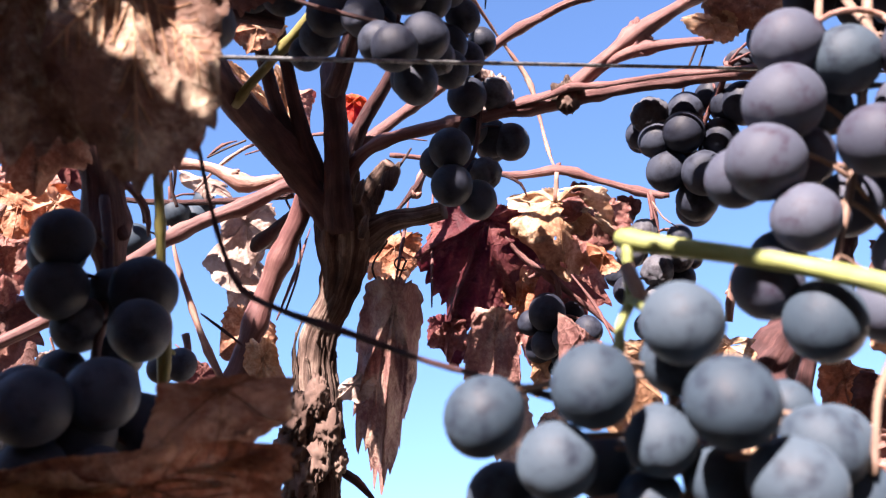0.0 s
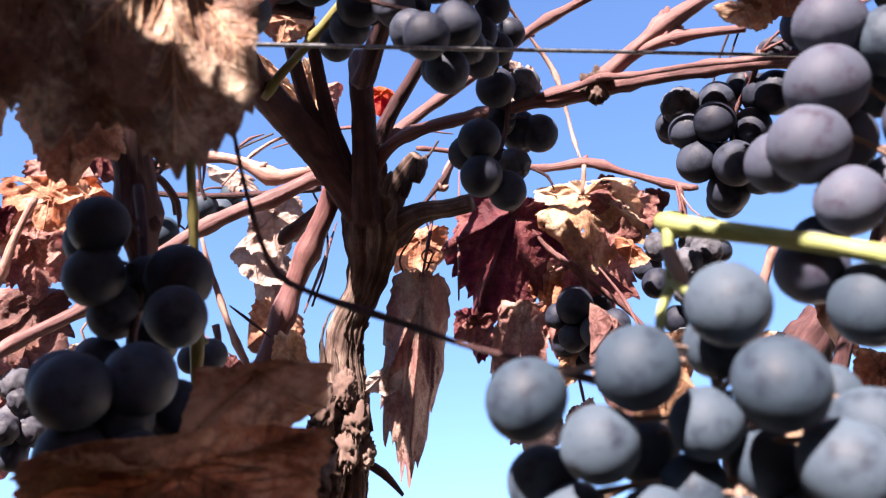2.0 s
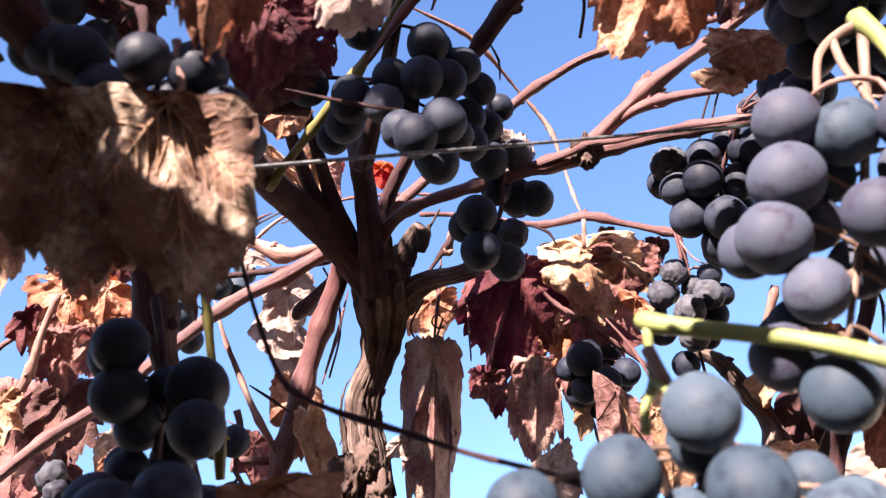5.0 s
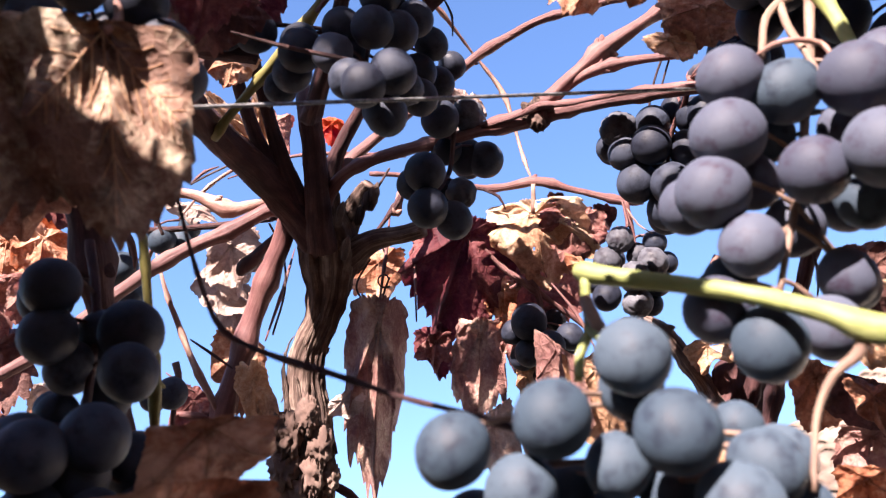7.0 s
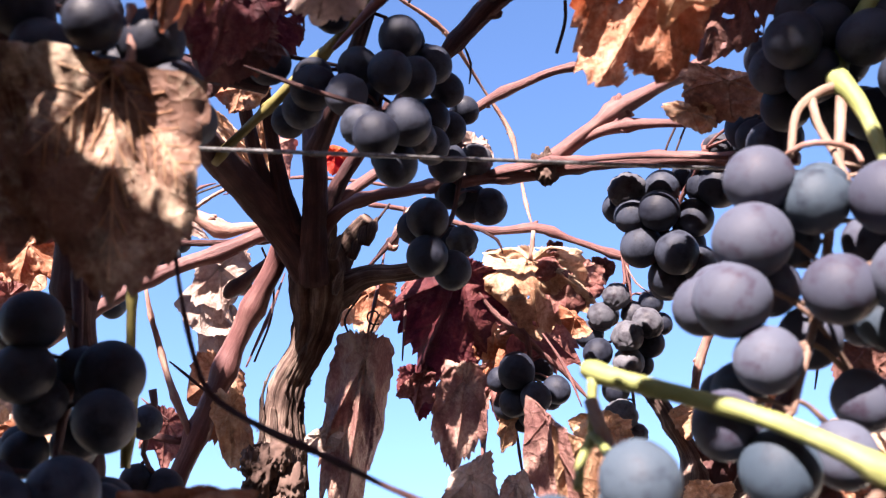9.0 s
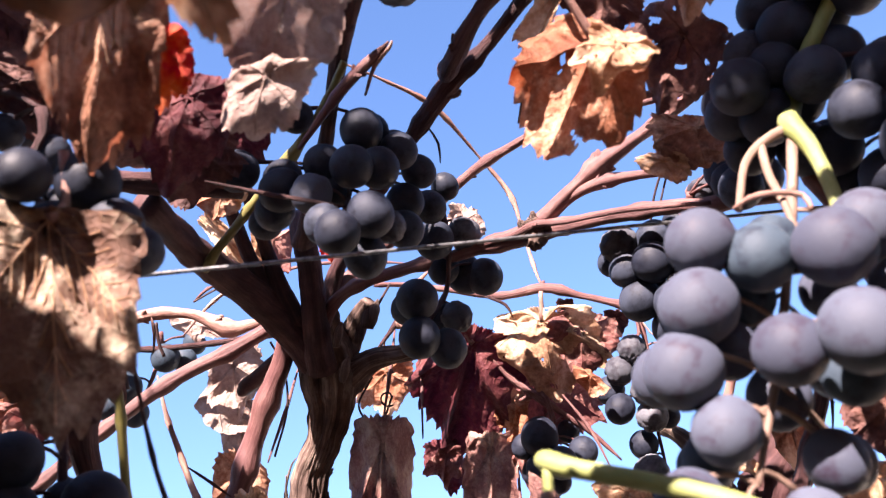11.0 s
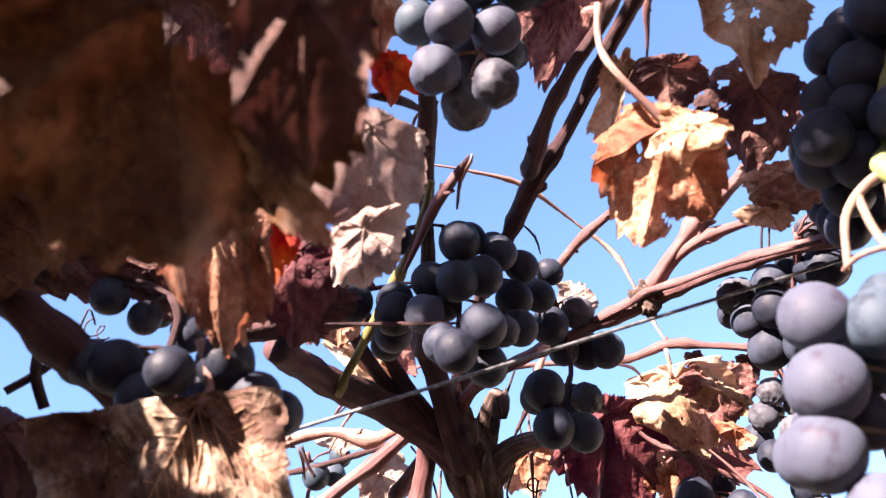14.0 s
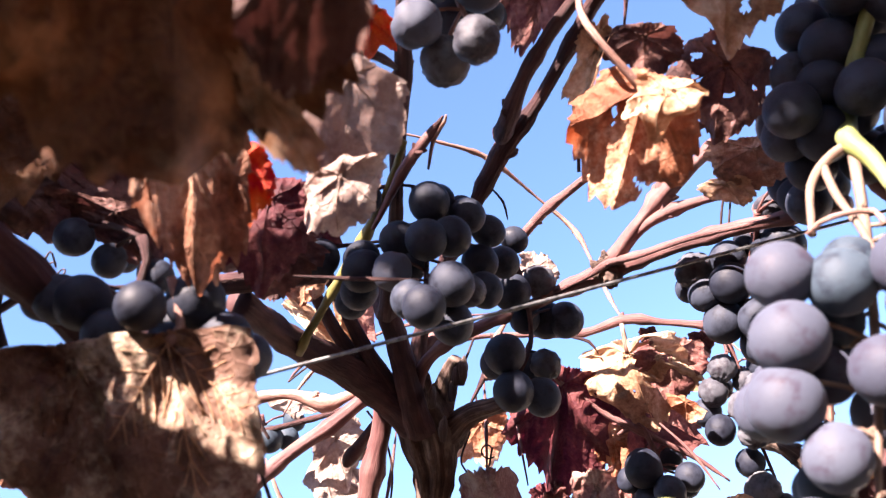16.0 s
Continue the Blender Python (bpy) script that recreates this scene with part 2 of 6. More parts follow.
# ---- shaping ----
def spline(points, step):
    """Points with any number of values each, drawn out into a smooth line."""
    p = [np.array(q, float) for q in points]
    p = [2 * p[0] - p[1]] + p + [2 * p[-1] - p[-2]]
    out = []
    for a, b, c, d in zip(p, p[1:], p[2:], p[3:]):
        n = max(2, int(np.linalg.norm((c - b)[:3]) / step))
        for k in range(n):
            t = k / n
            out.append(0.5 * (2 * b + (c - a) * t + (2 * a - 5 * b + 4 * c - d) * t * t + (3 * b - a - 3 * c + d) * t ** 3))
    out.append(p[-2])
    return out


def tube(points, sides=10, step=0.004, rough=0.0, ridges=0.0, seed=0, bm=None, wobble=0.0, joints=0.0):
    """A round, tapering, uneven rod through (x, y, z, radius) points."""
    bm = bm or bmesh.new()
    line = spline(points, step)
    rings, up = [], Vector((0.31, 0.22, 0.92)).normalized()
    off = Vector((seed * 7.13, seed * 3.7, seed * 1.9))
    gone = 0.35 * joints
    for i, q in enumerate(line):
        here = Vector(q[:3])
        gone += float(np.linalg.norm(line[i][:3] - line[i - 1][:3])) if i else 0.0
        along = Vector(line[min(i + 1, len(line) - 1)][:3]) - Vector(line[max(i - 1, 0)][:3])
        along = along.normalized() if along.length > 1e-9 else Vector((0, 0, 1))
        side = (up - along * up.dot(along))
        side = side.normalized() if side.length > 0.05 else along.orthogonal().normalized()
        up = side
        other = along.cross(side)
        r0 = float(max(q[3], 0.0003))
        if joints:
            # swollen nodes at which the cane bends a little from side to side
            at = gone / joints
            near = (at % 1.0 - 0.5) * joints
            here = here + side * (r0 * 0.14 * (abs((at * 0.5) % 1.0 - 0.5) * 4 - 1))
            r0 *= 0.95 + 0.30 * math.exp(-(near / (0.9 * r0 + 0.0008)) ** 2)
        if wobble:
            here = here + (r0 * wobble) * noise.noise_vector(here * 60 + off)
        ring = []
        for k in range(sides):
            a = 2 * math.pi * k / sides
            v = side * math.cos(a) + other * math.sin(a)
            r = r0
            if rough:
                r *= 1 + rough * noise.noise(here * 130 + v * 1.7 + off)
            if ridges:
                r *= 1 + ridges * noise.noise(Vector((math.cos(a) * 2.2, math.sin(a) * 2.2, i * step * 3)) + off) - 1.3 * ridges * abs(noise.noise(Vector((math.cos(a) * 6.5, math.sin(a) * 6.5, i * step * 4.5)) + off)) + 0.35 * ridges * noise.noise(Vector((math.cos(a) * 15, math.sin(a) * 15, i * step * 14)) + off)
            ring.append(bm.verts.new(here + v * r))
        rings.append(ring)
    uv = bm.loops.layers.uv.verify()
    run = 0.0
    for i, (a, b) in enumerate(zip(rings, rings[1:])):
        ahead = run + float(np.linalg.norm(line[i + 1][:3] - line[i][:3]))
        for k in range(sides):
            f = bm.faces.new((a[k], a[(k + 1) % sides], b[(k + 1) % sides], b[k]))
            for loop, (u, v) in zip(f.loops, ((k, run), (k + 1, run), (k + 1, ahead), (k, ahead))):
                loop[uv].uv = (u / sides, v)
        run = ahead
    bm.faces.new(rings[0][::-1])
    bm.faces.new(rings[-1])
    return bm


def finish(name, bm, mat):
    me = bpy.data.meshes.new(name)
    bm.normal_update()
    bm.to_mesh(me)
    bm.free()
    me.materials.append(mat)
    for f in me.polygons:
        f.use_smooth = True
    return me


def thing(name, at, label, category, group=""):
    ob = new(name)
    ob.location = at
    ob.empty_display_size = 0.01
    return tagged(ob, label, category, group)


def part(name, bm, mat, parent, label=""):
    """One mesh, drawn in the world's place, under a thing or under a part."""
    ob = new(name, finish(name, bm, mat))
    ob.parent = parent
    if parent.data is None:
        ob.matrix_parent_inverse = Matrix.Translation(-parent.location)
    return tagged(ob, label)


# ---- berries ----
def berry_mesh(name, seed, mat, dents=0.0, sink=0.0):
    """A berry of radius 1 with a slightly drawn-out stalk end (+z) and the scar of the flower at the foot."""
    bm = bmesh.new()
    bmesh.ops.create_uvsphere(bm, u_segments=28, v_segments=18, radius=1)
    off = Vector((seed * 5.1, seed * 2.3, seed))
    for v in bm.verts:
        n = v.co.normalized()
        r = 1 + 0.025 * noise.noise(n * 1.3 + off)
        if dents:
            f = noise.noise(n * 2.2 + off)
            g = noise.noise(n * 5.0 + off * 2)
            r -= dents * (abs(f) * 0.7 + abs(g) * 0.45 - 0.2)
        if sink:
            r -= sink * max(0, noise.noise(n * 1.1 + off * 3))
        if n.z < -0.985:
            r -= 0.03
        if n.z > 0.95:
            r += 0.02
        v.co = n * r
        v.co.z *= 1.05
    return finish(name, bm, mat)


BERRIES = {}
for kind, mat, dents, sink in (("blue", GRAPE_BLUE, 0, 0), ("violet", GRAPE_VIOLET, 0, 0), ("dark", GRAPE_DARK_SHADED, 0, 0), ("raisin", GRAPE_RAISIN, 0.30, 0.12)):
    BERRIES[kind] = [berry_mesh(kind + "_berry", s + 1, mat, dents, sink) for s in range(4)]
# one more shape, sunk on one side
BERRIES["soft"] = [berry_mesh("soft_berry", 9 + s, GRAPE_VIOLET, 0.12, 0.28) for s in range(3)]


def bunch(label, berries, kind, root, back=1, raisins=(), soft=(), seed=1, stalk=STALK_PALE, group="bunches of grapes on the vine"):
    """A bunch of grapes: the berries that show, more behind them, a stalk down the middle and a stem to each berry.
    berries: x, y, z, radius. root: where the bunch hangs from."""
    rng = random.Random(seed)
    hub = thing("grape_bunch", root, label, "grapes", group)
    eye = Vector((0.01, -0.015, 1.32))
    every = [(Vector(b[:3]), b[3]) for b in berries]
    front = list(every)
    for _ in range(back):
        for p, r in list(front):
            q = p + (p - eye).normalized() * r * rng.uniform(1.5, 2.0) + Vector([rng.uniform(-0.6, 0.6) * r for _ in range(3)])
            s = r * rng.uniform(0.85, 1.0)
            if all((q - o).length > 0.9 * (s + u) for o, u in every):
                every.append((q, s))
        front = every[len(berries):]
    low = min(every, key=lambda e: e[0].z)[0]
    mid = sum((p for p, _ in every), Vector()) / len(every)
    axis = [Vector(root), Vector(root).lerp(mid, 0.5) + Vector((0.002, 0, 0.003)), mid, mid.lerp(low, 0.7)]
    part("rachis", tube([(*p, 0.0017 - 0.0003 * k) for k, p in enumerate(axis)], 8, 0.004, 0.2, 0, seed), stalk, hub, "dry fruit stalk")
    line = [Vector(q[:3]) for q in spline([tuple(p) for p in axis], 0.003)]
    for i, (p, r) in enumerate(every):
        use = "raisin" if i in raisins else "soft" if i in soft else kind
        if use in ("blue", "violet") and kind in ("blue", "violet"):
            use = "violet" if kind == "violet" and rng.random() > 0.25 else "blue"
        me = BERRIES[use][rng.randrange(len(BERRIES[use]))]
        ob = new("grape", me)
        near = min(line, key=lambda q: (q - p - Vector((0, 0, 0.9 * r))).length)
        up = (near + Vector((0, 0, 0.004)) - p)
        up = up.normalized() if up.length > 1e-6 else Vector((0, 0, 1))
        up = (up + Vector((0, 0, 0.7))).normalized()
        turn = up.to_track_quat("Z", "Y").to_matrix().to_4x4() @ pose(0, 0, 0, 0, 0, rng.uniform(0, 360))
        ob.parent = hub
        ob.matrix_parent_inverse = Matrix.Translation(-hub.location)
        ob.matrix_basis = Matrix.Translation(p) @ turn @ Matrix.Diagonal((r, r, r * rng.uniform(0.97, 1.04), 1))
        top = p + up * r * 0.97
        bend = top.lerp(near, 0.5) + up * 0.0015
        part("pedicel", tube([(*top, 0.0009), (*bend, 0.0006), (*near, 0.0007)], 5, 0.004), stalk, hub)
    return hub


# ---- leaves ----
LOBES = ((0, 1.0), (14, 0.90), (30, 0.74), (44, 0.83), (56, 0.90), (70, 0.80), (88, 0.66), (106, 0.74), (122, 0.76), (146, 0.64), (166, 0.54), (180, 0.44))
VEINS = (0.0, 0.97, -0.97, 2.1, -2.1)


def leaf(label, corners, mat, seed=1, bulge=0.0, curl=0.0, crumple=0.06, holes=0.0, pleat=0.03, teeth=0.085, stem=None, stem_mat=None, vein_mat=None, fill=0.7, fold=0.0, tears=(), back=0.6):
    """A withered vine leaf: a five-lobed, toothed blade hung between four corners (top left, top right, bottom right, bottom left),
    bulged, rolled in at the rim, sunk along its branching veins and crumpled, with raised veins and a stem. back: how far
    the lobes beside the stem still stand out; small where they have shrunk and folded away."""
    tl, tr, br, bl = [Vector(c) for c in corners]
    bend, crumple = crumple, min(crumple, 0.06)
    size = ((tr - tl).length + (br - bl).length + (bl - tl).length + (br - tr).length) / 4
    normal = (tr - bl).cross(br - tl).normalized()
    right, up = (tr - tl).normalized(), (tl - bl).normalized()
    off = Vector((seed * 3.31, seed * 1.77, seed * 9.1))
    knots = [a for a, _ in LOBES]
    reach = [r * (1 - (1 - back) * min(1.0, max(0.0, (a - 75) / 45))) for a, r in LOBES]
    head = 0.52 * back

    def outline(a):
        """How far the blade reaches from the stem in the direction a (0 points to the tip)."""
        deg = abs(math.degrees(a))
        r = float(np.interp(deg, knots, reach))
        c, s = math.cos(a), math.sin(a)
        box = min(0.75 / max(abs(s), 1e-3), 1.0 / max(c, 1e-3) if c > 0 else head / max(-c, 1e-3), 1.0)
        r += min(1.0, max(0.0, fill - 0.5) * 2.0) * (box * 0.96 - r)
        return r * (1.12 + 0.16 * noise.noise(Vector((c * 1.4, s * 1.4, seed * 2.0))))

    def surface(r, a):
        """The place of the point at the distance r from the stem, in the direction a."""
        far = outline(a)
        c, s = math.cos(a), math.sin(a)
        lift = 0.0
        start = 0.5 * far
        wild = noise.noise(Vector((c * 1.1, s * 1.1, seed * 5.0)))
        roll = curl * (4.0 + 22.0 * wild)
        flat = r
        if r > start and abs(roll) > 1e-3:
            t = (r - start) / (far - start)
            flat = start + (far - start) * math.sin(roll * t) / roll
            lift = (far - start) * (1 - math.cos(roll * t)) / roll
        x, y = s * flat, -c * flat
        u, v = x / 0.75, (y + 0.5 - 0.5 * head) / (0.5 + 0.5 * head)
        p = (tl * (1 - u) + tr * (1 + u)) * (1 + v) / 4 + (bl * (1 - u) + br * (1 + u)) * (1 - v) / 4
        h = lift * 0.6 + bulge * (1 - min(u * u, 1)) * (1 - min(v * v, 1) * 0.6) + fold * abs(u)
        side = min((abs((a - b + math.pi) % (2 * math.pi) - math.pi), b) for b in VEINS)[0]
        side = min(side, 1.4)
        d, along = r * math.sin(side), r * math.cos(side)
        h += 1.7 * pleat * (1 - math.exp(-(d / 0.11) ** 2) - 0.5) * min(1.0, 2.2 * r)
        h += 0.7 * pleat * abs(math.sin((along - 0.75 * d) / 0.17 * math.pi)) * min(1.0, d / 0.1)
        w = Vector((u * 1.5, v * 1.5, 0)) + off
        h += bend * 3.0 * noise.noise(w * 0.5)
        h += crumple * (1.5 * noise.noise(w * 0.9) + 1.7 * (0.3 - abs(noise.noise(w * 0.9 + Vector((5, 3, 0))))) + 0.8 * (0.3 - abs(noise.noise(w * 2.1))) + 0.22 * (0.3 - abs(noise.noise(w * 5.0))))
        k = crumple * size * 0.35
        return p + normal * h * size + right * k * noise.noise(w * 1.7 + Vector((9, 0, 0))) + up * k * noise.noise(w * 1.7 + Vector((0, 9, 0))), (u, v)

    bm = bmesh.new()
    rings, sides = (18, 140) if size > 0.022 else (12, 100)
    grid, where = [], {}
    first = bm.verts.new(surface(0.0, 0.0)[0])
    where[first] = surface(0.0, 0.0)[1]
    for i in range(rings + 1):
        row = []
        for k in range(sides):
            if i == 0:
                row.append(first)
                continue
            a = 2 * math.pi * (k + 0.5) / sides - math.pi
            rho = (i / rings) ** 0.85
            tooth = (a * 5.6 + 0.8 * noise.noise(Vector((math.cos(a) * 3, math.sin(a) * 3, seed * 3.0)))) % 1.0
            edge = 1 + (1.5 * teeth * (1 - tooth if a > 0 else tooth) - 0.7 * teeth + 1.3 * teeth * noise.noise(Vector((math.cos(a) * 5, math.sin(a) * 5, seed * 1.3)))) * max(0.0, rho - 0.7) / 0.3
            place, uv = surface(rho * outline(a) * edge, a)
            row.append(bm.verts.new(place))
            where[row[-1]] = uv
        grid.append(row)
    for i in range(rings):
        for k in range(sides):
            a, b = grid[i], grid[i + 1]
            four = (a[k], a[(k + 1) % sides], b[(k + 1) % sides], b[k])
            mid = sum((Vector(where[q]) for q in four), Vector((0, 0))) / 4
            if tears and any((mid - Vector(c[:2])).length < c[2] * (1 + 0.5 * noise.noise(Vector((*mid, seed)) * 9)) for c in tears):
                continue
            if holes and noise.noise(Vector((mid.x * 4.2, mid.y * 4.2, seed * 4.0))) > 0.62 - holes:
                continue
            bm.faces.new((first, b[k], b[(k + 1) % sides]) if i == 0 else four)
    bmesh.ops.delete(bm, geom=[v for v in bm.verts if not v.link_faces], context="VERTS")
    at = surface(0.0, 0.0)[0]
    hub = thing("vine_leaf", at, label, "leaf", "withered leaves of the vine")
    blade = part("blade", bm, mat, hub)
    for b in VEINS:
        far = outline(b) * 0.93
        ribs = tube([(*surface(far * k / 8, b)[0], size * 0.0072 * (1 - 0.8 * k / 8)) for k in range(9)], 6, size / 20)
        if size > 0.035 and at.y < 0.3 and not (tears or holes):
            for n in range(1, 6):
                for way in (-1, 1):
                    x0, y0 = math.sin(b) * far * n / 6.5, math.cos(b) * far * n / 6.5
                    pts = []
                    for k in range(4):
                        run = 0.11 * k * (1.15 - n / 7)
                        x, y = x0 + math.sin(b + way * 0.75) * run, y0 + math.cos(b + way * 0.75) * run
                        r, a = math.hypot(x, y), math.atan2(x, y)
                        pts.append((*surface(min(r, outline(a) * 0.97), a)[0], size * 0.0034 * (1 - 0.6 * k / 3)))
                    tube(pts, 5, size / 12, bm=ribs)
        part("vein", ribs, vein_mat or mat, blade)
    if stem:
        pts = [(*at, 0.0016)] + [(*p, 0.0012) for p in stem]
        part("petiole", tube(pts, 8, 0.004, 0.15, 0, seed), stem_mat or CANE_TAN, hub, "leaf stem")
    return hub


# ---- ground, far below the view ----
bm = bmesh.new()
for i in range(61):
    for k in range(61):
        x, y = 900 * ((i - 30) / 30) ** 3, 900 * ((k - 30) / 30) ** 3
        bm.verts.new((x, y, 0.03 * noise.noise(Vector((x * 1.5, y * 1.5, 0)))))
bm.verts.ensure_lookup_table()
for i in range(60):
    for k in range(60):
        bm.faces.new([bm.verts[n] for n in (i * 61 + k, (i + 1) * 61 + k, (i + 1) * 61 + k + 1, i * 61 + k + 1)])
tagged(new("ground", finish("ground", bm, SOIL)), "dry brown vineyard soil with weeds", "ground", "", "structure")

# ---- the vine: trunk, arms and canes ----
vine = thing("grapevine", (-0.0708, 0.4213, 1.4247), "old grapevine with shaggy bark and red-brown canes", "vine")


def limb(name, points, mat, rough=0.12, ridges=0.0, sides=12, seed=1, nodes=(), label="", step=0.004):
    """A cane of the vine; nodes: the numbers of the points at which it swells."""
    pts = [p if k not in nodes else (*p[:3], p[3] * 1.25) for k, p in enumerate(points)]
    if name in ("lateral", "spur"):
        pts[0], pts[-1] = (*pts[0][:3], pts[0][3] * 0.5), (*pts[-1][:3], pts[-1][3] * 0.35)
    ob = part(name, tube(pts, sides, step, rough, ridges, seed, None, 0.12, {"cane": 0.034, "lateral": 0.022, "shoot": 0.03, "runner": 0.02}[name] if name in ("cane", "lateral", "shoot", "runner") else 0.0), mat, vine, label)
    rng = random.Random(seed)
    for i in nodes:
        c, r = Vector(points[i][:3]), points[i][3]
        along = Vector(points[min(i + 1, len(points) - 1)][:3]) - Vector(points[max(i - 1, 0)][:3])
        along.normalize()
        for k in range(3):
            d = along.orthogonal().normalized()
            d.rotate(Matrix.Rotation(rng.uniform(0, 6.28), 3, along))
            a = c + along * r * rng.uniform(-0.5, 0.5)
            part("bud", tube([(*(a + d * r * 0.5), r * 0.75), (*(a + d * r * 1.15 + along * r * 0.2), r * 0.5), (*(a + d * r * 1.6 + along * r * 0.6), r * 0.12)], 7, 0.002, 0.4, 0, seed + k), mat, ob)
    return ob


trunk_body = limb("trunk", [(-0.147, 0.453, -0.03, 0.042), (-0.132, 0.448, 0.55, 0.034), (-0.105, 0.437, 1.224, 0.029), (-0.0868, 0.4335, 1.3841, 0.02350), (-0.0706, 0.4228, 1.4195, 0.01644), (-0.0654, 0.4124, 1.4450, 0.01320), (-0.0648, 0.4017, 1.4674, 0.01128), (-0.0663, 0.3943, 1.4836, 0.01018), (-0.0660, 0.3874, 1.4934, 0.00988), (-0.0604, 0.3805, 1.5041, 0.00930), (-0.0546, 0.3741, 1.5132, 0.00958), (-0.0513, 0.3625, 1.5255, 0.01240), (-0.0499, 0.3499, 1.5361, 0.01539), (-0.0525, 0.3341, 1.5491, 0.01320), (-0.0537, 0.3223, 1.5558, 0.00996)], BARK, 0.14, 0.30, 72, 3, label="shaggy grey-brown trunk with peeling bark", step=0.002)
limb("old_stub", [(-0.0411, 0.3530, 1.5330, 0.00857), (-0.0263, 0.3397, 1.5369, 0.00587), (-0.0108, 0.3346, 1.5367, 0.00470), (0.0003, 0.3290, 1.5362, 0.00437)], BARK, 0.25, 0.2, 24, 5, label="sawn-off stub of an old arm", step=0.002)
limb("old_stub", [(-0.0416, 0.3490, 1.5477, 0.00751), (-0.0325, 0.3354, 1.5590, 0.00570), (-0.0265, 0.3266, 1.5628, 0.00394)], BARK, 0.3, 0.25, 24, 6, step=0.002)
limb("arm", [(-0.0518, 0.3431, 1.5366, 0.00957), (-0.0664, 0.3186, 1.5494, 0.00925), (-0.0812, 0.2921, 1.5532, 0.00853), (-0.0893, 0.2656, 1.5492, 0.00750), (-0.0944, 0.2386, 1.5453, 0.00676), (-0.0951, 0.2143, 1.5393, 0.00586)], CANE_DARK, 0.14, 0.12, 24, 7, label="thick dark arm of the vine", step=0.003)
limb("arm", [(-0.0512, 0.3391, 1.5338, 0.00834), (-0.0508, 0.3180, 1.5456, 0.00676), (-0.0504, 0.2990, 1.5609, 0.00610), (-0.0500, 0.2724, 1.5746, 0.00562), (-0.0466, 0.2661, 1.5567, 0.00490), (-0.0315, 0.2278, 1.5692, 0.00364), (-0.0244, 0.2050, 1.5735, 0.00303), (-0.0153, 0.1783, 1.5871, 0.00314), (-0.0090, 0.1629, 1.5946, 0.00307), (-0.0035, 0.1437, 1.6035, 0.00277), (0.0040, 0.1166, 1.6155, 0.00266)], CANE_DARK, 0.12, 0.1, 18, 8, (7, 8))
limb("arm", [(-0.0565, 0.3304, 1.5446, 0.00665), (-0.0641, 0.3082, 1.5548, 0.00510), (-0.0682, 0.2828, 1.5672, 0.00336), (-0.0702, 0.2614, 1.5738, 0.00299), (-0.0713, 0.2455, 1.5811, 0.00267)], CANE_DARK, 0.12, 0.1, 14, 9)
limb("arm", [(-0.0615, 0.3241, 1.5468, 0.00549), (-0.0745, 0.2935, 1.5613, 0.00367), (-0.0791, 0.2689, 1.5711, 0.00328), (-0.0807, 0.2460, 1.5782, 0.00290)], CANE_DARK, 0.12, 0.1, 14, 10)
limb("arm", [(-0.0508, 0.3340, 1.5579, 0.00568), (-0.0402, 0.3132, 1.5770, 0.00391), (-0.0272, 0.2964, 1.5892, 0.00329), (-0.0172, 0.2809, 1.5981, 0.00296)], CANE_DARK, 0.12, 0.1, 14, 11)
knot = limb("cane", [(-0.0538, 0.3291, 1.5471, 0.00439), (-0.0358, 0.3062, 1.5549, 0.00329), (-0.0115, 0.2956, 1.5572, 0.00323), (0.0119, 0.2891, 1.5584, 0.00319), (0.0323, 0.2836, 1.5599, 0.00361), (0.0555, 0.2778, 1.5607, 0.00468), (0.0692, 0.2732, 1.5608, 0.00375), (0.0964, 0.2627, 1.5571, 0.00364), (0.1256, 0.2464, 1.5458, 0.00324), (0.1465, 0.2304, 1.5346, 0.00286)], CANE_RED, 0.14, 0.14, 20, 12, (5,), "long red-brown cane along the wire", 0.003)
limb("cane", [(0.0548, 0.2781, 1.5620, 0.00366), (0.0623, 0.2732, 1.5684, 0.00386), (0.0761, 0.2659, 1.5778, 0.00344), (0.0874, 0.2609, 1.5848, 0.00384), (0.1020, 0.2544, 1.5913, 0.00322), (0.1202, 0.2495, 1.6023, 0.00303), (0.1402, 0.2416, 1.6136, 0.00282)], CANE_RED, 0.15, 0.1, 16, 13, (3,))
limb("cane", [(0.0591, 0.2794, 1.5656, 0.00246), (0.0735, 0.2683, 1.5733, 0.00222), (0.0860, 0.2609, 1.5740, 0.00238), (0.1013, 0.2542, 1.5708, 0.00214), (0.1136, 0.2473, 1.5652, 0.00171)], CANE_RED, 0.15, 0.1, 14, 14, (2,))
limb("cane", [(-0.0456, 0.3261, 1.5690, 0.00368), (-0.0256, 0.3214, 1.5865, 0.00311), (0.0023, 0.3101, 1.6015, 0.00249), (0.0295, 0.2914, 1.6133, 0.00224), (0.0478, 0.2796, 1.6160, 0.00239), (0.0654, 0.2688, 1.6161, 0.00215), (0.1022, 0.2540, 1.6127, 0.00207), (0.1282, 0.2453, 1.6105, 0.00166)], CANE_RED, 0.12, 0.08, 14, 15, (3,), "slim red cane")
limb("cane", [(-0.0118, 0.2439, 1.5622, 0.00335), (0.0069, 0.2161, 1.5670, 0.00316), (0.0213, 0.1982, 1.5726, 0.00363), (0.0334, 0.1875, 1.5765, 0.00299), (0.0448, 0.1757, 1.5803, 0.00274), (0.0587, 0.1582, 1.5849, 0.00298), (0.0742, 0.1385, 1.5877, 0.00317), (0.0851, 0.1209, 1.5854, 0.00299)], CANE_DARK, 0.15, 0.1, 16, 16, (2,), "dark upright cane")
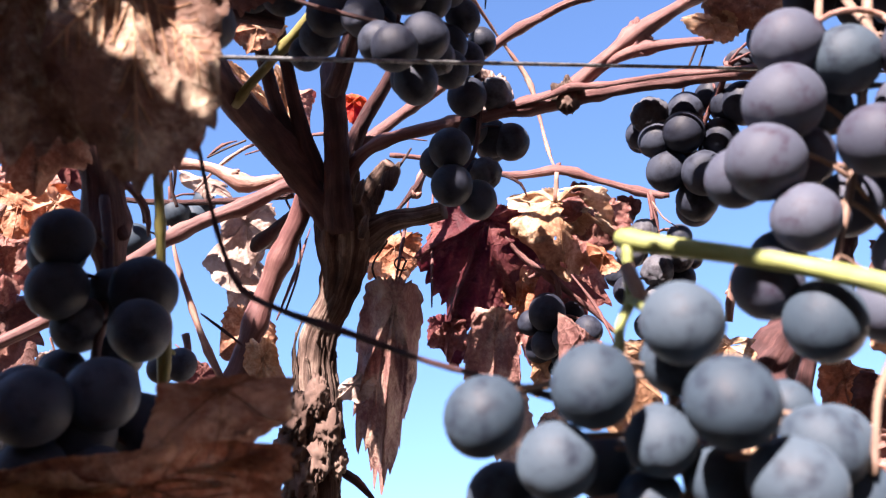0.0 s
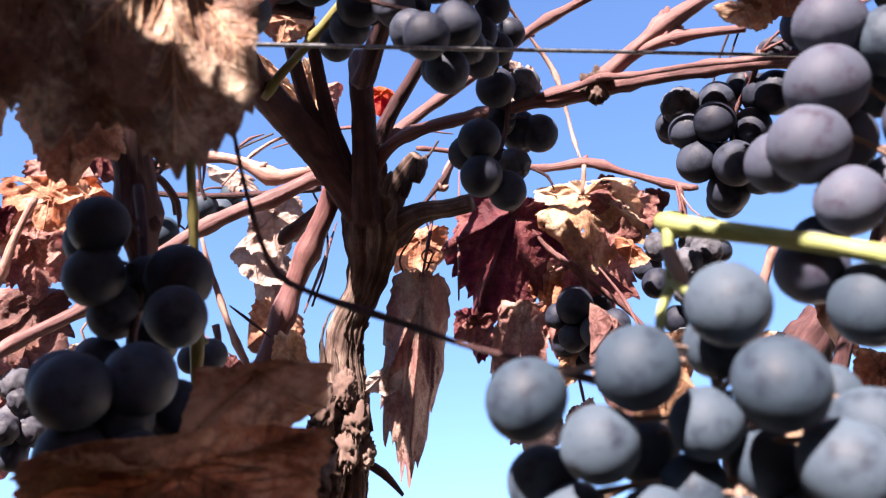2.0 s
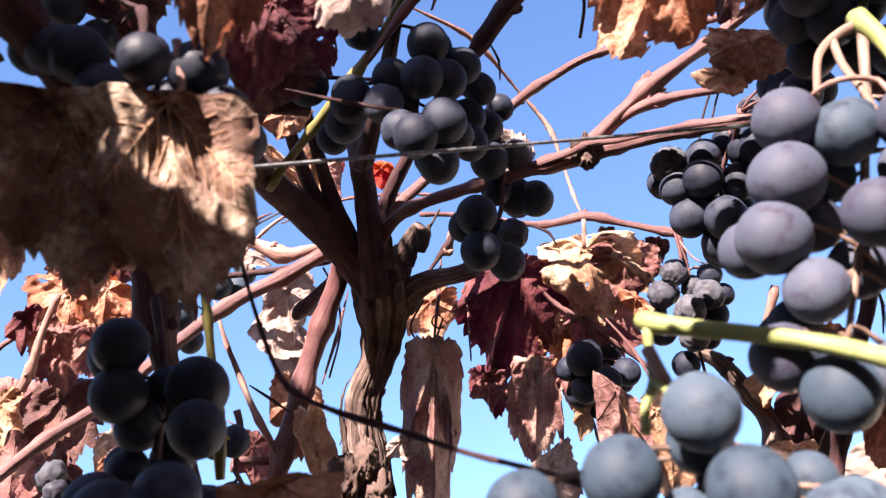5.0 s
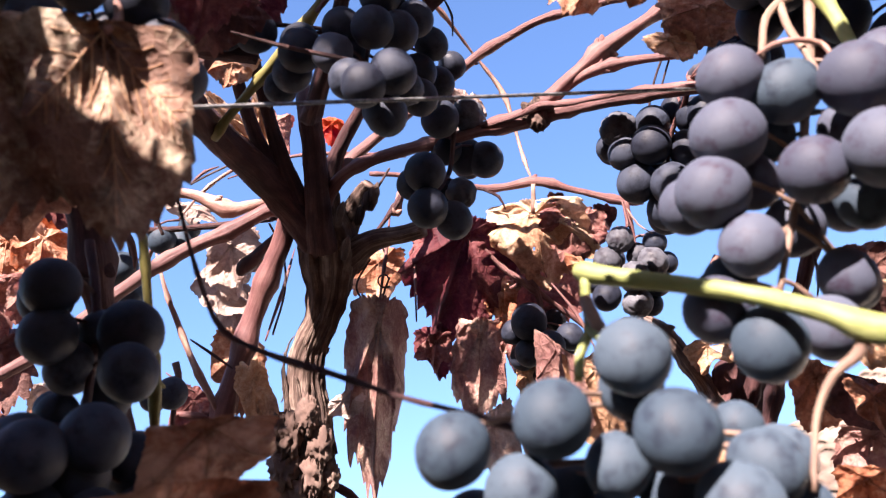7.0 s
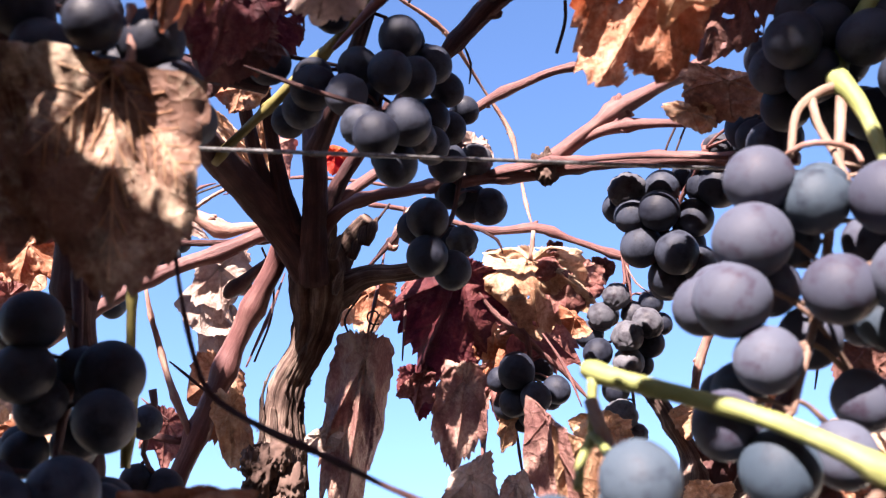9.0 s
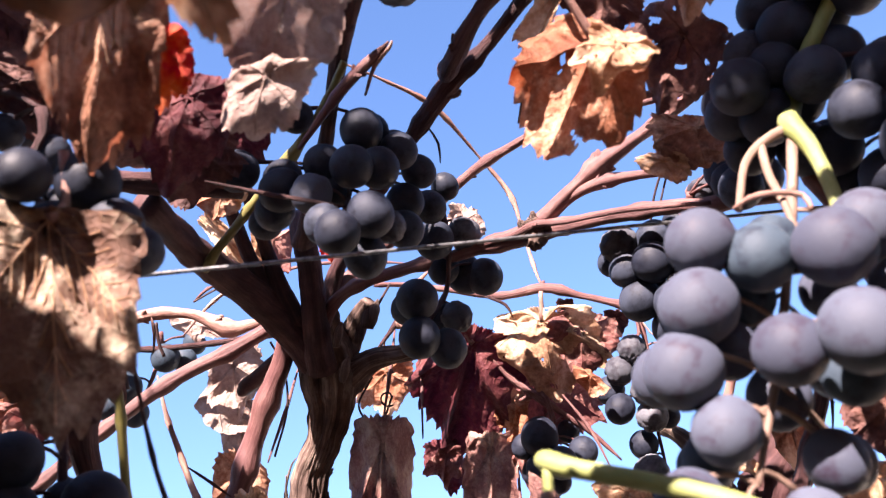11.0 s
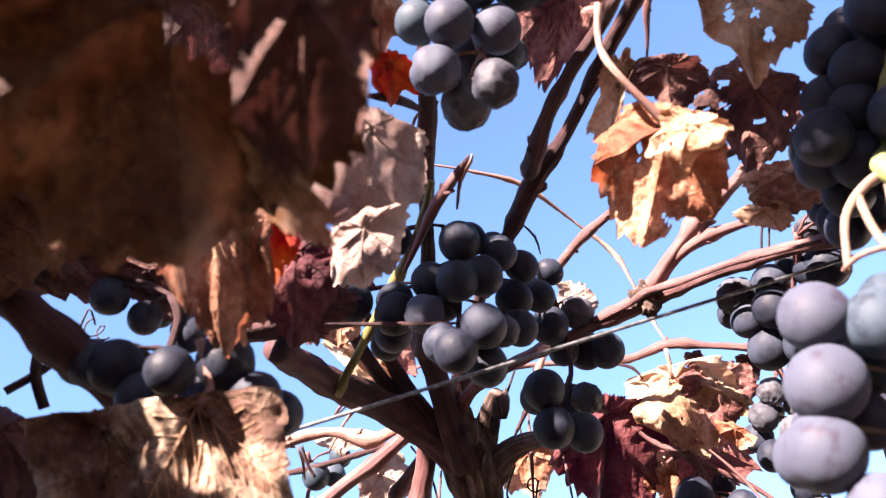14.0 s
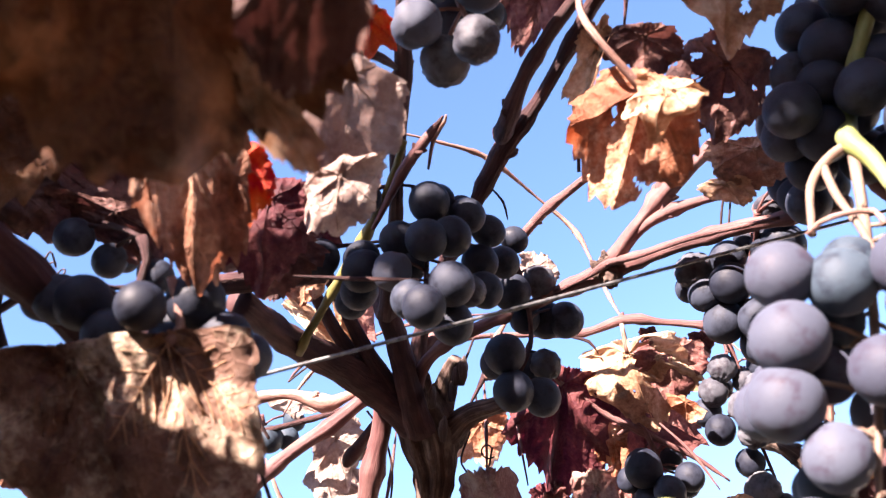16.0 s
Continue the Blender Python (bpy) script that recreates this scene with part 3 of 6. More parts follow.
limb("cane", [(0.0216, 0.1915, 1.5724, 0.00301), (0.0278, 0.1746, 1.5680, 0.00303), (0.0373, 0.1624, 1.5750, 0.00263), (0.0494, 0.1516, 1.5808, 0.00275), (0.0584, 0.1441, 1.5833, 0.00253), (0.0677, 0.1330, 1.5865, 0.00246)], CANE_DARK, 0.15, 0.1, 16, 17, (1,))
limb("cane", [(-0.0638, 0.3367, 1.5564, 0.00485), (-0.0784, 0.3377, 1.5578, 0.00438), (-0.1003, 0.3402, 1.5466, 0.00410), (-0.1311, 0.3395, 1.5290, 0.00376), (-0.1559, 0.3378, 1.5054, 0.00340), (-0.1778, 0.3350, 1.4806, 0.00326), (-0.1988, 0.3273, 1.4599, 0.00311), (-0.2278, 0.3173, 1.4231, 0.00299)], CANE_RED, 0.1, 0.12, 18, 18, (), "straight red-brown cane with split bark")
limb("cane", [(-0.1716, 0.3438, 1.5618, 0.00238), (-0.1609, 0.3403, 1.5672, 0.00267), (-0.1473, 0.3378, 1.5709, 0.00297), (-0.1324, 0.3374, 1.5713, 0.00297), (-0.1191, 0.3385, 1.5692, 0.00297), (-0.1075, 0.3414, 1.5645, 0.00357), (-0.0996, 0.3428, 1.5622, 0.00416), (-0.0877, 0.3398, 1.5630, 0.00266), (-0.0752, 0.3360, 1.5632, 0.00235)], CANE_TAN, 0.15, 0.08, 12, 19, (2, 5))
limb("cane", [(-0.0806, 0.3631, 1.5707, 0.00206), (-0.1178, 0.3668, 1.5693, 0.00184), (-0.1474, 0.3647, 1.5663, 0.00183), (-0.1732, 0.3601, 1.5659, 0.00158)], CANE_DARK, 0.12, 0.08, 10, 20)
limb("cane", [(-0.0650, 0.3316, 1.5513, 0.00488), (-0.0732, 0.3442, 1.5411, 0.00552), (-0.0873, 0.3638, 1.5145, 0.00584), (-0.0956, 0.3745, 1.4943, 0.00581), (-0.1035, 0.3831, 1.4719, 0.00545), (-0.1113, 0.3921, 1.4488, 0.00511), (-0.1170, 0.3993, 1.4285, 0.00476)], CANE_RED, 0.12, 0.1, 16, 21)
limb("cane", [(-0.0296, 0.3625, 1.5977, 0.00136), (-0.0045, 0.3687, 1.5995, 0.00158), (0.0370, 0.3729, 1.5919, 0.00198), (0.0652, 0.3687, 1.5923, 0.00255), (0.0868, 0.3697, 1.5854, 0.00195), (0.1137, 0.3693, 1.5762, 0.00212), (0.1239, 0.3676, 1.5741, 0.00153)], CANE_RED, 0.14, 0.08, 12, 22, (3, 5), "thin red lateral cane")
limb("lateral", [(-0.0554, 0.2849, 1.7073, 0.00080), (-0.0230, 0.3068, 1.7073, 0.00082), (0.0085, 0.3290, 1.7031, 0.00146), (0.0341, 0.3584, 1.6868, 0.00085), (0.0519, 0.3738, 1.6677, 0.00148), (0.0572, 0.3781, 1.6451, 0.00103), (0.0621, 0.3834, 1.6195, 0.00120), (0.0657, 0.3827, 1.6017, 0.00137)], CANE_TAN, 0.12, 0.0, 8, 23, (2, 4))
limb("cane", [(-0.1392, 0.2136, 1.5325, 0.00785), (-0.1318, 0.2264, 1.5167, 0.00749), (-0.1275, 0.2427, 1.4926, 0.00750), (-0.1256, 0.2557, 1.4763, 0.00629), (-0.1229, 0.2658, 1.4628, 0.00547), (-0.1198, 0.2752, 1.4488, 0.00463), (-0.1170, 0.2871, 1.4268, 0.00419), (-0.1136, 0.2973, 1.4045, 0.00414)], CANE_DARK, 0.12, 0.1, 18, 24, (3,), "dark thick hanging cane")
limb("cane", [(-0.1280, 0.0833, 1.5010, 0.00539), (-0.1167, 0.0991, 1.4907, 0.00547), (-0.1116, 0.1110, 1.4840, 0.00572), (-0.1064, 0.1255, 1.4784, 0.00603), (-0.1035, 0.1475, 1.4758, 0.00606), (-0.1022, 0.1749, 1.4776, 0.00585)], CANE_DARK, 0.12, 0.1, 18, 25)
limb("cane", [(0.1267, 0.4339, 1.5366, 0.00307), (0.1420, 0.4353, 1.5252, 0.00405), (0.1545, 0.4409, 1.5050, 0.00534), (0.1636, 0.4473, 1.4824, 0.00789), (0.1574, 0.4577, 1.4592, 0.00979), (0.1477, 0.4692, 1.4305, 0.01032)], BARK, 0.3, 0.25, 18, 26, (1,), "grey knotty branch of the next vine")
limb("trunk", [(0.2006, 0.4230, 1.5252, 0.0105), (0.1903, 0.4349, 1.5106, 0.0140), (0.1820, 0.4471, 1.4919, 0.0165), (0.1737, 0.4587, 1.4725, 0.01527), (0.1655, 0.4710, 1.4432, 0.01312), (0.1581, 0.4834, 1.4022, 0.01280), (0.168, 0.503, 0.6, 0.022), (0.178, 0.513, -0.03, 0.028)], CANE_DARK, 0.3, 0.25, 24, 27)
limb("cane", [(0.1583, 0.3700, 1.5381, 0.00217), (0.1521, 0.3819, 1.5203, 0.00217), (0.1500, 0.3890, 1.5071, 0.00192)], CANE_TAN, 0.14, 0.08, 10, 28, (1,))
limb("cane", [(-0.2090, 0.3226, 1.5349, 0.00167), (-0.2167, 0.3297, 1.5170, 0.00193), (-0.2228, 0.3372, 1.4980, 0.00219), (-0.2303, 0.3403, 1.4833, 0.00189)], CANE_TAN, 0.12, 0, 10, 29, (2,))
limb("cane", [(-0.2489, 0.3377, 1.4891, 0.00136), (-0.2403, 0.3324, 1.5090, 0.00138), (-0.2292, 0.3332, 1.5199, 0.00140), (-0.2154, 0.3355, 1.5302, 0.00142)], CANE_RED, 0.12, 0, 8, 30)
limb("lateral", [(-0.1398, 0.3522, 1.5428, 0.00116), (-0.1320, 0.3579, 1.5192, 0.00142), (-0.1233, 0.3669, 1.4984, 0.00168), (-0.1155, 0.3719, 1.4823, 0.00194), (-0.1094, 0.3793, 1.4705, 0.00194), (-0.1064, 0.3833, 1.4633, 0.00166)], CANE_TAN, 0.15, 0, 8, 31)
limb("lateral", [(-0.1299, 0.3857, 1.4673, 0.00196), (-0.1195, 0.3891, 1.4670, 0.00225), (-0.1035, 0.3940, 1.4663, 0.00256)], CANE_RED, 0.1, 0, 8, 32)
limb("lateral", [(-0.0551, 0.4241, 1.4401, 0.00292), (-0.0449, 0.4269, 1.4351, 0.00262), (-0.0345, 0.4310, 1.4247, 0.00261)], CANE_DARK, 0.15, 0, 8, 33)
limb("lateral", [(-0.0729, 0.3505, 1.5559, 0.00205), (-0.0828, 0.3549, 1.5465, 0.00263), (-0.0954, 0.3593, 1.5354, 0.00377), (-0.0982, 0.3603, 1.5326, 0.00261)], TENDRIL, 0.3, 0, 8, 34, label="dead blackened shoot tip")
limb("lateral", [(-0.0149, 0.3615, 1.5676, 0.00273), (-0.0119, 0.3591, 1.5792, 0.00245), (-0.0059, 0.3564, 1.5907, 0.00185), (0.0019, 0.3554, 1.5999, 0.00156)], CANE_TAN, 0.2, 0, 8, 35, (0,))
limb("lateral", [(0.0267, 0.3763, 1.5632, 0.00124), (0.0421, 0.3857, 1.5471, 0.00155), (0.0558, 0.3902, 1.5372, 0.00185), (0.0701, 0.3983, 1.5295, 0.00155), (0.0859, 0.4065, 1.5198, 0.00156), (0.0990, 0.4105, 1.5063, 0.00154)], CANE_RED, 0.12, 0, 8, 36, (2,))
limb("lateral", [(0.0466, 0.3922, 1.5359, 0.00154), (0.0588, 0.3894, 1.5378, 0.00185), (0.0633, 0.3948, 1.5274, 0.00123), (0.0617, 0.4010, 1.5168, 0.00092)], CANE_RED, 0.12, 0, 8, 37)
limb("shoot", [(-0.0872, 0.2617, 1.5412, 0.00189), (-0.0807, 0.2540, 1.5450, 0.00210), (-0.0700, 0.2451, 1.5511, 0.00208), (-0.0478, 0.2254, 1.5629, 0.00225), (-0.0349, 0.2102, 1.5658, 0.00196), (-0.0242, 0.1978, 1.5715, 0.00170), (-0.0159, 0.1845, 1.5766, 0.00166)], STALK_OLIVE, 0.08, 0, 10, 38, (3,), "olive-green young shoot")
limb("shoot", [(-0.0888, 0.1938, 1.5110, 0.00150), (-0.0904, 0.1990, 1.4981, 0.00167), (-0.0930, 0.2140, 1.4722, 0.00166), (-0.0927, 0.2262, 1.4560, 0.00167), (-0.0920, 0.2383, 1.4373, 0.00167), (-0.0912, 0.2472, 1.4211, 0.00221), (-0.0909, 0.2534, 1.4080, 0.00165)], STALK_OLIVE, 0.1, 0, 10, 39, (5,), "olive-green young shoot")
limb("runner", [(-0.0752, 0.1591, 1.4776, 0.00054), (-0.0705, 0.1610, 1.4634, 0.00053), (-0.0648, 0.1663, 1.4451, 0.00056), (-0.0597, 0.1719, 1.4272, 0.00061), (-0.0544, 0.1751, 1.4122, 0.00069), (-0.0490, 0.1765, 1.4028, 0.00087), (-0.0376, 0.1722, 1.3946, 0.00074), (-0.0267, 0.1683, 1.3885, 0.00090), (-0.0181, 0.1668, 1.3848, 0.00079), (-0.0029, 0.1627, 1.3770, 0.00067), (0.0099, 0.1575, 1.3708, 0.00073), (0.0212, 0.1534, 1.3651, 0.00093), (0.0303, 0.1529, 1.3628, 0.00084)], CANE_DARK, 0.1, 0, 10, 40, (7,), "thin dark runner crossing the view")
limb("lateral", [(-0.0231, 0.1351, 1.5749, 0.00179), (-0.0156, 0.1451, 1.5817, 0.00206), (-0.0110, 0.1598, 1.5903, 0.00260)], CANE_DARK, 0.1, 0, 10, 41)
limb("lateral", [(-0.0350, 0.2025, 1.5507, 0.00178), (-0.0192, 0.1890, 1.5622, 0.00197), (-0.0094, 0.1803, 1.5658, 0.00194), (-0.0022, 0.1767, 1.5704, 0.00151), (0.0023, 0.1739, 1.5736, 0.00107)], CANE_RED, 0.2, 0, 8, 42, (2,))
limb("lateral", [(-0.0083, 0.1899, 1.5635, 0.00088), (-0.0034, 0.1796, 1.5674, 0.00086), (0.0024, 0.1756, 1.5721, 0.00086), (0.0035, 0.1739, 1.5738, 0.00107)], CANE_TAN, 0.2, 0, 8, 43)
limb("lateral", [(0.0129, 0.2105, 1.5663, 0.00091), (0.0165, 0.2057, 1.5718, 0.00091), (0.0163, 0.2052, 1.5796, 0.00093)], CANE_TAN, 0.2, 0, 8, 44)
limb("lateral", [(0.0794, 0.1292, 1.5810, 0.00094), (0.0752, 0.1362, 1.5767, 0.00114), (0.0738, 0.1421, 1.5725, 0.00096), (0.0713, 0.1493, 1.5671, 0.00058)], CANE_RED, 0.2, 0, 8, 45, (1,))
limb("lateral", [(-0.0596, 0.1809, 1.5181, 0.00080), (-0.0429, 0.1876, 1.5175, 0.00080), (-0.0211, 0.1907, 1.5129, 0.00079), (-0.0135, 0.1927, 1.5125, 0.00060)], CANE_DARK, 0.2, 0, 8, 46)
limb("lateral", [(0.0774, 0.1995, 1.5598, 0.00193), (0.0903, 0.1969, 1.5597, 0.00190), (0.1065, 0.1940, 1.5578, 0.00187)], CANE_RED, 0.1, 0, 8, 47)
for n, (x, y, z, h, lean) in enumerate([(*(-0.0255, 0.3733, 1.5500), 0.07, 0.1), (*(-0.0060, 0.3905, 1.5615), 0.09, 0.0), (*(0.0631, 0.4312, 1.4840), 0.03, -0.1), (*(0.0425, 0.4480, 1.5026), 0.05, 0.05), (*(-0.0866, 0.3852, 1.5360), 0.06, 0.2), (*(0.0420, 0.4458, 1.4946), 0.05, 0.0)]):
    limb("lateral", [(x, y, z - h / 2, 0.0009), (x + lean * h * 0.6, y, z, 0.0011), (x + lean * h, y + 0.003, z + h / 2, 0.0008)], CANE_RED, 0.15, 0, 6, 60 + n)

limb("cane", [(0.0296, 0.2817, 1.5593, 0.00125), (0.0441, 0.2750, 1.5585, 0.00123), (0.0560, 0.2690, 1.5595, 0.00174), (0.0678, 0.2666, 1.5578, 0.00120), (0.0945, 0.2564, 1.5539, 0.00117), (0.1234, 0.2415, 1.5428, 0.00095)], CANE_RED, 0.15, 0.15, 12, 49, (2,), "lighter strand of split cane")
rng = random.Random(21)
c0 = Vector((0.0556, 0.2765, 1.5602))
bm = bmesh.new()
bmesh.ops.create_uvsphere(bm, u_segments=36, v_segments=24, radius=1)
for v in bm.verts:
    d = v.co.normalized()
    r = 1 + 0.45 * (0.35 - abs(noise.noise(d * 2.6 + Vector((3, 1, 7))))) + 0.30 * (0.3 - abs(noise.noise(d * 6.0)))
    v.co = c0 + Vector((d.x * 0.0052, d.y * 0.0052, d.z * 0.0078)) * r
part("knuckle", bm, BARK, knot, "gnarled node of the cane")
for n in range(9):
    d = Vector((rng.uniform(-1, 1), rng.uniform(-1, 0.1), rng.uniform(-1, 1))).normalized()
    e = Vector((rng.uniform(-1, 1), rng.uniform(-1, 1), rng.uniform(-1, 1))) * 0.0022
    part("bark_scale", tube([(*(c0 + d * 0.0045), 0.0022), (*(c0 + d * 0.0066 + e * 0.4), 0.0017), (*(c0 + d * 0.0080 + e), 0.0008)], 7, 0.0015, 0.6, 0, n), BARK, knot)


def twig(n, pts):
    limb("lateral", pts, (CANE_RED, CANE_TAN, CANE_DARK)[n % 3], 0.2, 0, 7, 200 + n, (1,) if n % 2 else ())


twig(0, [(-0.1146, 0.3761, 1.6092, 0.00085), (-0.0757, 0.3750, 1.6234, 0.00106), (-0.0363, 0.3787, 1.6260, 0.00107), (-0.0094, 0.3815, 1.6244, 0.00108)])
twig(1, [(-0.1365, 0.3674, 1.5753, 0.00080), (-0.1229, 0.3619, 1.5901, 0.00081), (-0.1087, 0.3588, 1.6004, 0.00100), (-0.0939, 0.3584, 1.6063, 0.00082)])
twig(2, [(-0.0273, 0.3657, 1.5579, 0.00157), (-0.0160, 0.3584, 1.5702, 0.00158), (-0.0100, 0.3565, 1.5822, 0.00120), (-0.0093, 0.3552, 1.5927, 0.00099)])
twig(3, [(-0.1261, 0.3503, 1.5870, 0.00079), (-0.1193, 0.3483, 1.5929, 0.00079), (-0.1117, 0.3483, 1.5961, 0.00061)])
twig(4, [(-0.1222, 0.2948, 1.5410, 0.00066), (-0.1212, 0.2993, 1.5350, 0.00082), (-0.1221, 0.3040, 1.5273, 0.00066)])
twig(5, [(-0.1152, 0.3502, 1.4909, 0.00070), (-0.1046, 0.3561, 1.4849, 0.00070), (-0.0959, 0.3609, 1.4793, 0.00070)])
twig(6, [(-0.1135, 0.3191, 1.4591, 0.00062), (-0.1065, 0.3231, 1.4548, 0.00062), (-0.1017, 0.3256, 1.4522, 0.00077)])
twig(7, [(-0.0921, 0.3634, 1.5238, 0.00075), (-0.0890, 0.3741, 1.5038, 0.00074), (-0.0952, 0.3820, 1.4823, 0.00073)])
twig(8, [(0.0319, 0.3686, 1.5895, 0.00124), (0.0433, 0.3711, 1.5843, 0.00101), (0.0469, 0.3752, 1.5777, 0.00082)])
twig(9, [(0.1111, 0.3651, 1.5732, 0.00081), (0.1123, 0.3679, 1.5587, 0.00080), (0.1068, 0.3679, 1.5513, 0.00061)])
twig(10, [(0.1137, 0.3670, 1.5691, 0.00062), (0.1178, 0.3665, 1.5582, 0.00061), (0.1239, 0.3637, 1.5498, 0.00060)])
twig(11, [(0.1562, 0.2693, 1.4763, 0.00058), (0.1576, 0.2727, 1.4683, 0.00057), (0.1565, 0.2780, 1.4587, 0.00057)])
twig(12, [(0.0699, 0.3901, 1.5369, 0.00099), (0.0817, 0.3918, 1.5180, 0.00097), (0.0900, 0.3942, 1.4966, 0.00095)])
twig(13, [(-0.0201, 0.1749, 1.5957, 0.00059), (-0.0161, 0.1709, 1.5999, 0.00059), (-0.0109, 0.1656, 1.5986, 0.00058)])
twig(14, [(0.0129, 0.2105, 1.5663, 0.00059), (0.0167, 0.2191, 1.5645, 0.00060), (0.0168, 0.2277, 1.5621, 0.00061)])
twig(15, [(-0.1319, 0.2692, 1.4993, 0.00088), (-0.1268, 0.2681, 1.5041, 0.00118), (-0.1200, 0.2761, 1.4973, 0.00135), (-0.1197, 0.2821, 1.4889, 0.00103)])
twig(16, [(-0.1809, 0.3625, 1.4717, 0.00070), (-0.1859, 0.3558, 1.4803, 0.00070), (-0.1773, 0.3542, 1.4916, 0.00070)])
for n, (x, y, z) in enumerate(((-0.0291, 0.3309, 1.5561), (-0.0250, 0.3299, 1.5581), (-0.0265, 0.3318, 1.5562), (-0.0392, 0.3326, 1.5277), (-0.0327, 0.3357, 1.5503), (-0.0411, 0.3217, 1.5409))):
    limb("spur", [(x, y, z - 0.006, 0.0035), (x + 0.001, y - 0.002, z, 0.0030), (x + 0.003, y - 0.003, z + 0.006, 0.0016)], BARK, 0.5, 0.3, 9, 220 + n, step=0.0015)

# peeling strips of bark on the trunk
rng = random.Random(5)
line = spline([(-0.0706, 0.4228, 1.4195, 0.01644), (-0.0654, 0.4124, 1.4450, 0.01320), (-0.0648, 0.4017, 1.4674, 0.01128), (-0.0663, 0.3943, 1.4836, 0.01018), (-0.0660, 0.3874, 1.4934, 0.00988), (-0.0604, 0.3805, 1.5041, 0.00930), (-0.0546, 0.3741, 1.5132, 0.00958), (-0.0513, 0.3625, 1.5255, 0.01240)], 0.003)
for n in range(80):
    k = rng.randrange(0, len(line) - 12)
    a = rng.uniform(0, 6.28)
    count, w = rng.randrange(6, 12), rng.uniform(0.0005, 0.0015)
    pts = []
    for j in range(count):
        q = line[k + j]
        lift = 1.02 + 0.22 * abs(j / (count - 1) - 0.5) ** 1.5 * rng.uniform(0.3, 2.4)
        b = a + 0.10 * noise.noise(Vector((n, j * 0.3, 0)))
        pts.append((q[0] + math.cos(b) * q[3] * lift, q[1] + math.sin(b) * q[3] * lift, q[2], w * (0.35 + 0.65 * math.sin(math.pi * (j + 0.5) / count))))
    part("bark_strip", tube(pts, 6, 0.003, 0.5, 0, n), BARK, trunk_body)

# knobby burls where the trunk thickens
for n, (x, y, z, r) in enumerate(((-0.0699, 0.3715, 1.4468, 0.0071), (-0.0604, 0.3691, 1.4560, 0.0060), (-0.0550, 0.3769, 1.4438, 0.0066), (-0.0717, 0.3764, 1.4319, 0.0075), (-0.0595, 0.3800, 1.4297, 0.0068), (-0.0508, 0.3858, 1.4298, 0.0049), (-0.0661, 0.3820, 1.4212, 0.0080), (-0.0747, 0.3673, 1.4497, 0.0043))):
    bm = bmesh.new()
    bmesh.ops.create_uvsphere(bm, u_segments=30, v_segments=20, radius=1)
    for v in bm.verts:
        d = v.co.normalized()
        k = 1 + 0.9 * (0.35 - abs(noise.noise(d * 2.8 + Vector((n * 3.1, 1, 7))))) + 0.8 * (0.3 - abs(noise.noise(d * 5.5 + Vector((n, 0, 2)))))
        v.co = Vector((x, y + 0.005, z + 0.003)) + Vector((d.x, d.y, d.z * 1.7)) * r * 0.8 * k
    part("burl", bm, BARK, trunk_body)

# curling tendrils
def tendril(points, loops=0, radius=0.004, thick=0.0006, seed=1):
    rng = random.Random(seed)
    pts = [(*p, thick) for p in points]
    last = Vector(points[-1])
    for k in range(loops * 8):
        a = k / 8 * 6.28
        r = radius * (1 - 0.4 * k / (loops * 8))
        pts.append((last.x + r * math.cos(a) - radius + 0.003 * k / 8, last.y + 0.0025 * k / 8, last.z + r * math.sin(a) - 0.0015 * k / 8, thick * 0.8))
    part("tendril", tube(pts, 6, 0.0015, 0, 0, seed), TENDRIL, vine, "dry curled tendril")


tendril([(-0.1419, 0.2870, 1.5405), (-0.1375, 0.2819, 1.5492), (-0.1368, 0.2887, 1.5414), (-0.1417, 0.2943, 1.5314)], 2, 0.004, 0.0009, 1)
tendril([(-0.1384, 0.2810, 1.5156), (-0.1330, 0.2836, 1.5154), (-0.1279, 0.2896, 1.5102), (-0.1266, 0.2942, 1.5042)], 0, 0, 0.0018, 2)
tendril([(-0.1389, 0.3362, 1.5652), (-0.1382, 0.3426, 1.5570), (-0.1360, 0.3475, 1.5512)], 0, 0, 0.0009, 3)
tendril([(-0.1269, 0.3506, 1.5863), (-0.1177, 0.3496, 1.5914), (-0.1068, 0.3486, 1.5968)], 0, 0, 0.0006, 4)
tendril([(-0.1467, 0.1611, 1.5281), (-0.1419, 0.1586, 1.5351), (-0.1415, 0.1626, 1.5313)], 2, 0.0035, 0.0004, 5)
tendril([(-0.1429, 0.1499, 1.4895), (-0.1429, 0.1428, 1.4981), (-0.1395, 0.1379, 1.5071)], 0, 0, 0.002, 6)
tendril([(-0.1505, 0.1402, 1.4924), (-0.1429, 0.1428, 1.4981), (-0.1361, 0.1443, 1.5036)], 0, 0, 0.0014, 7)
tendril([(-0.0810, 0.3478, 1.5562), (-0.0748, 0.3573, 1.5443), (-0.0745, 0.3684, 1.5268), (-0.0814, 0.3787, 1.5061)], 0, 0, 0.0006, 8)
tendril([(-0.0296, 0.3416, 1.5581), (-0.0162, 0.3302, 1.5757), (-0.0243, 0.3368, 1.5657)], 1, 0.004, 0.0006, 9)
tendril([(0.1084, 0.2824, 1.5649), (0.1110, 0.2734, 1.5745), (0.1147, 0.2647, 1.5825)], 0, 0, 0.0006, 10)
tendril([(0.1086, 0.2596, 1.5580), (0.1116, 0.2529, 1.5659), (0.1148, 0.2467, 1.5725)], 0, 0, 0.0005, 11)
tendril([(0.0499, 0.1920, 1.5728), (0.0506, 0.1981, 1.5675), (0.0485, 0.2069, 1.5600)], 0, 0, 0.0007, 12)
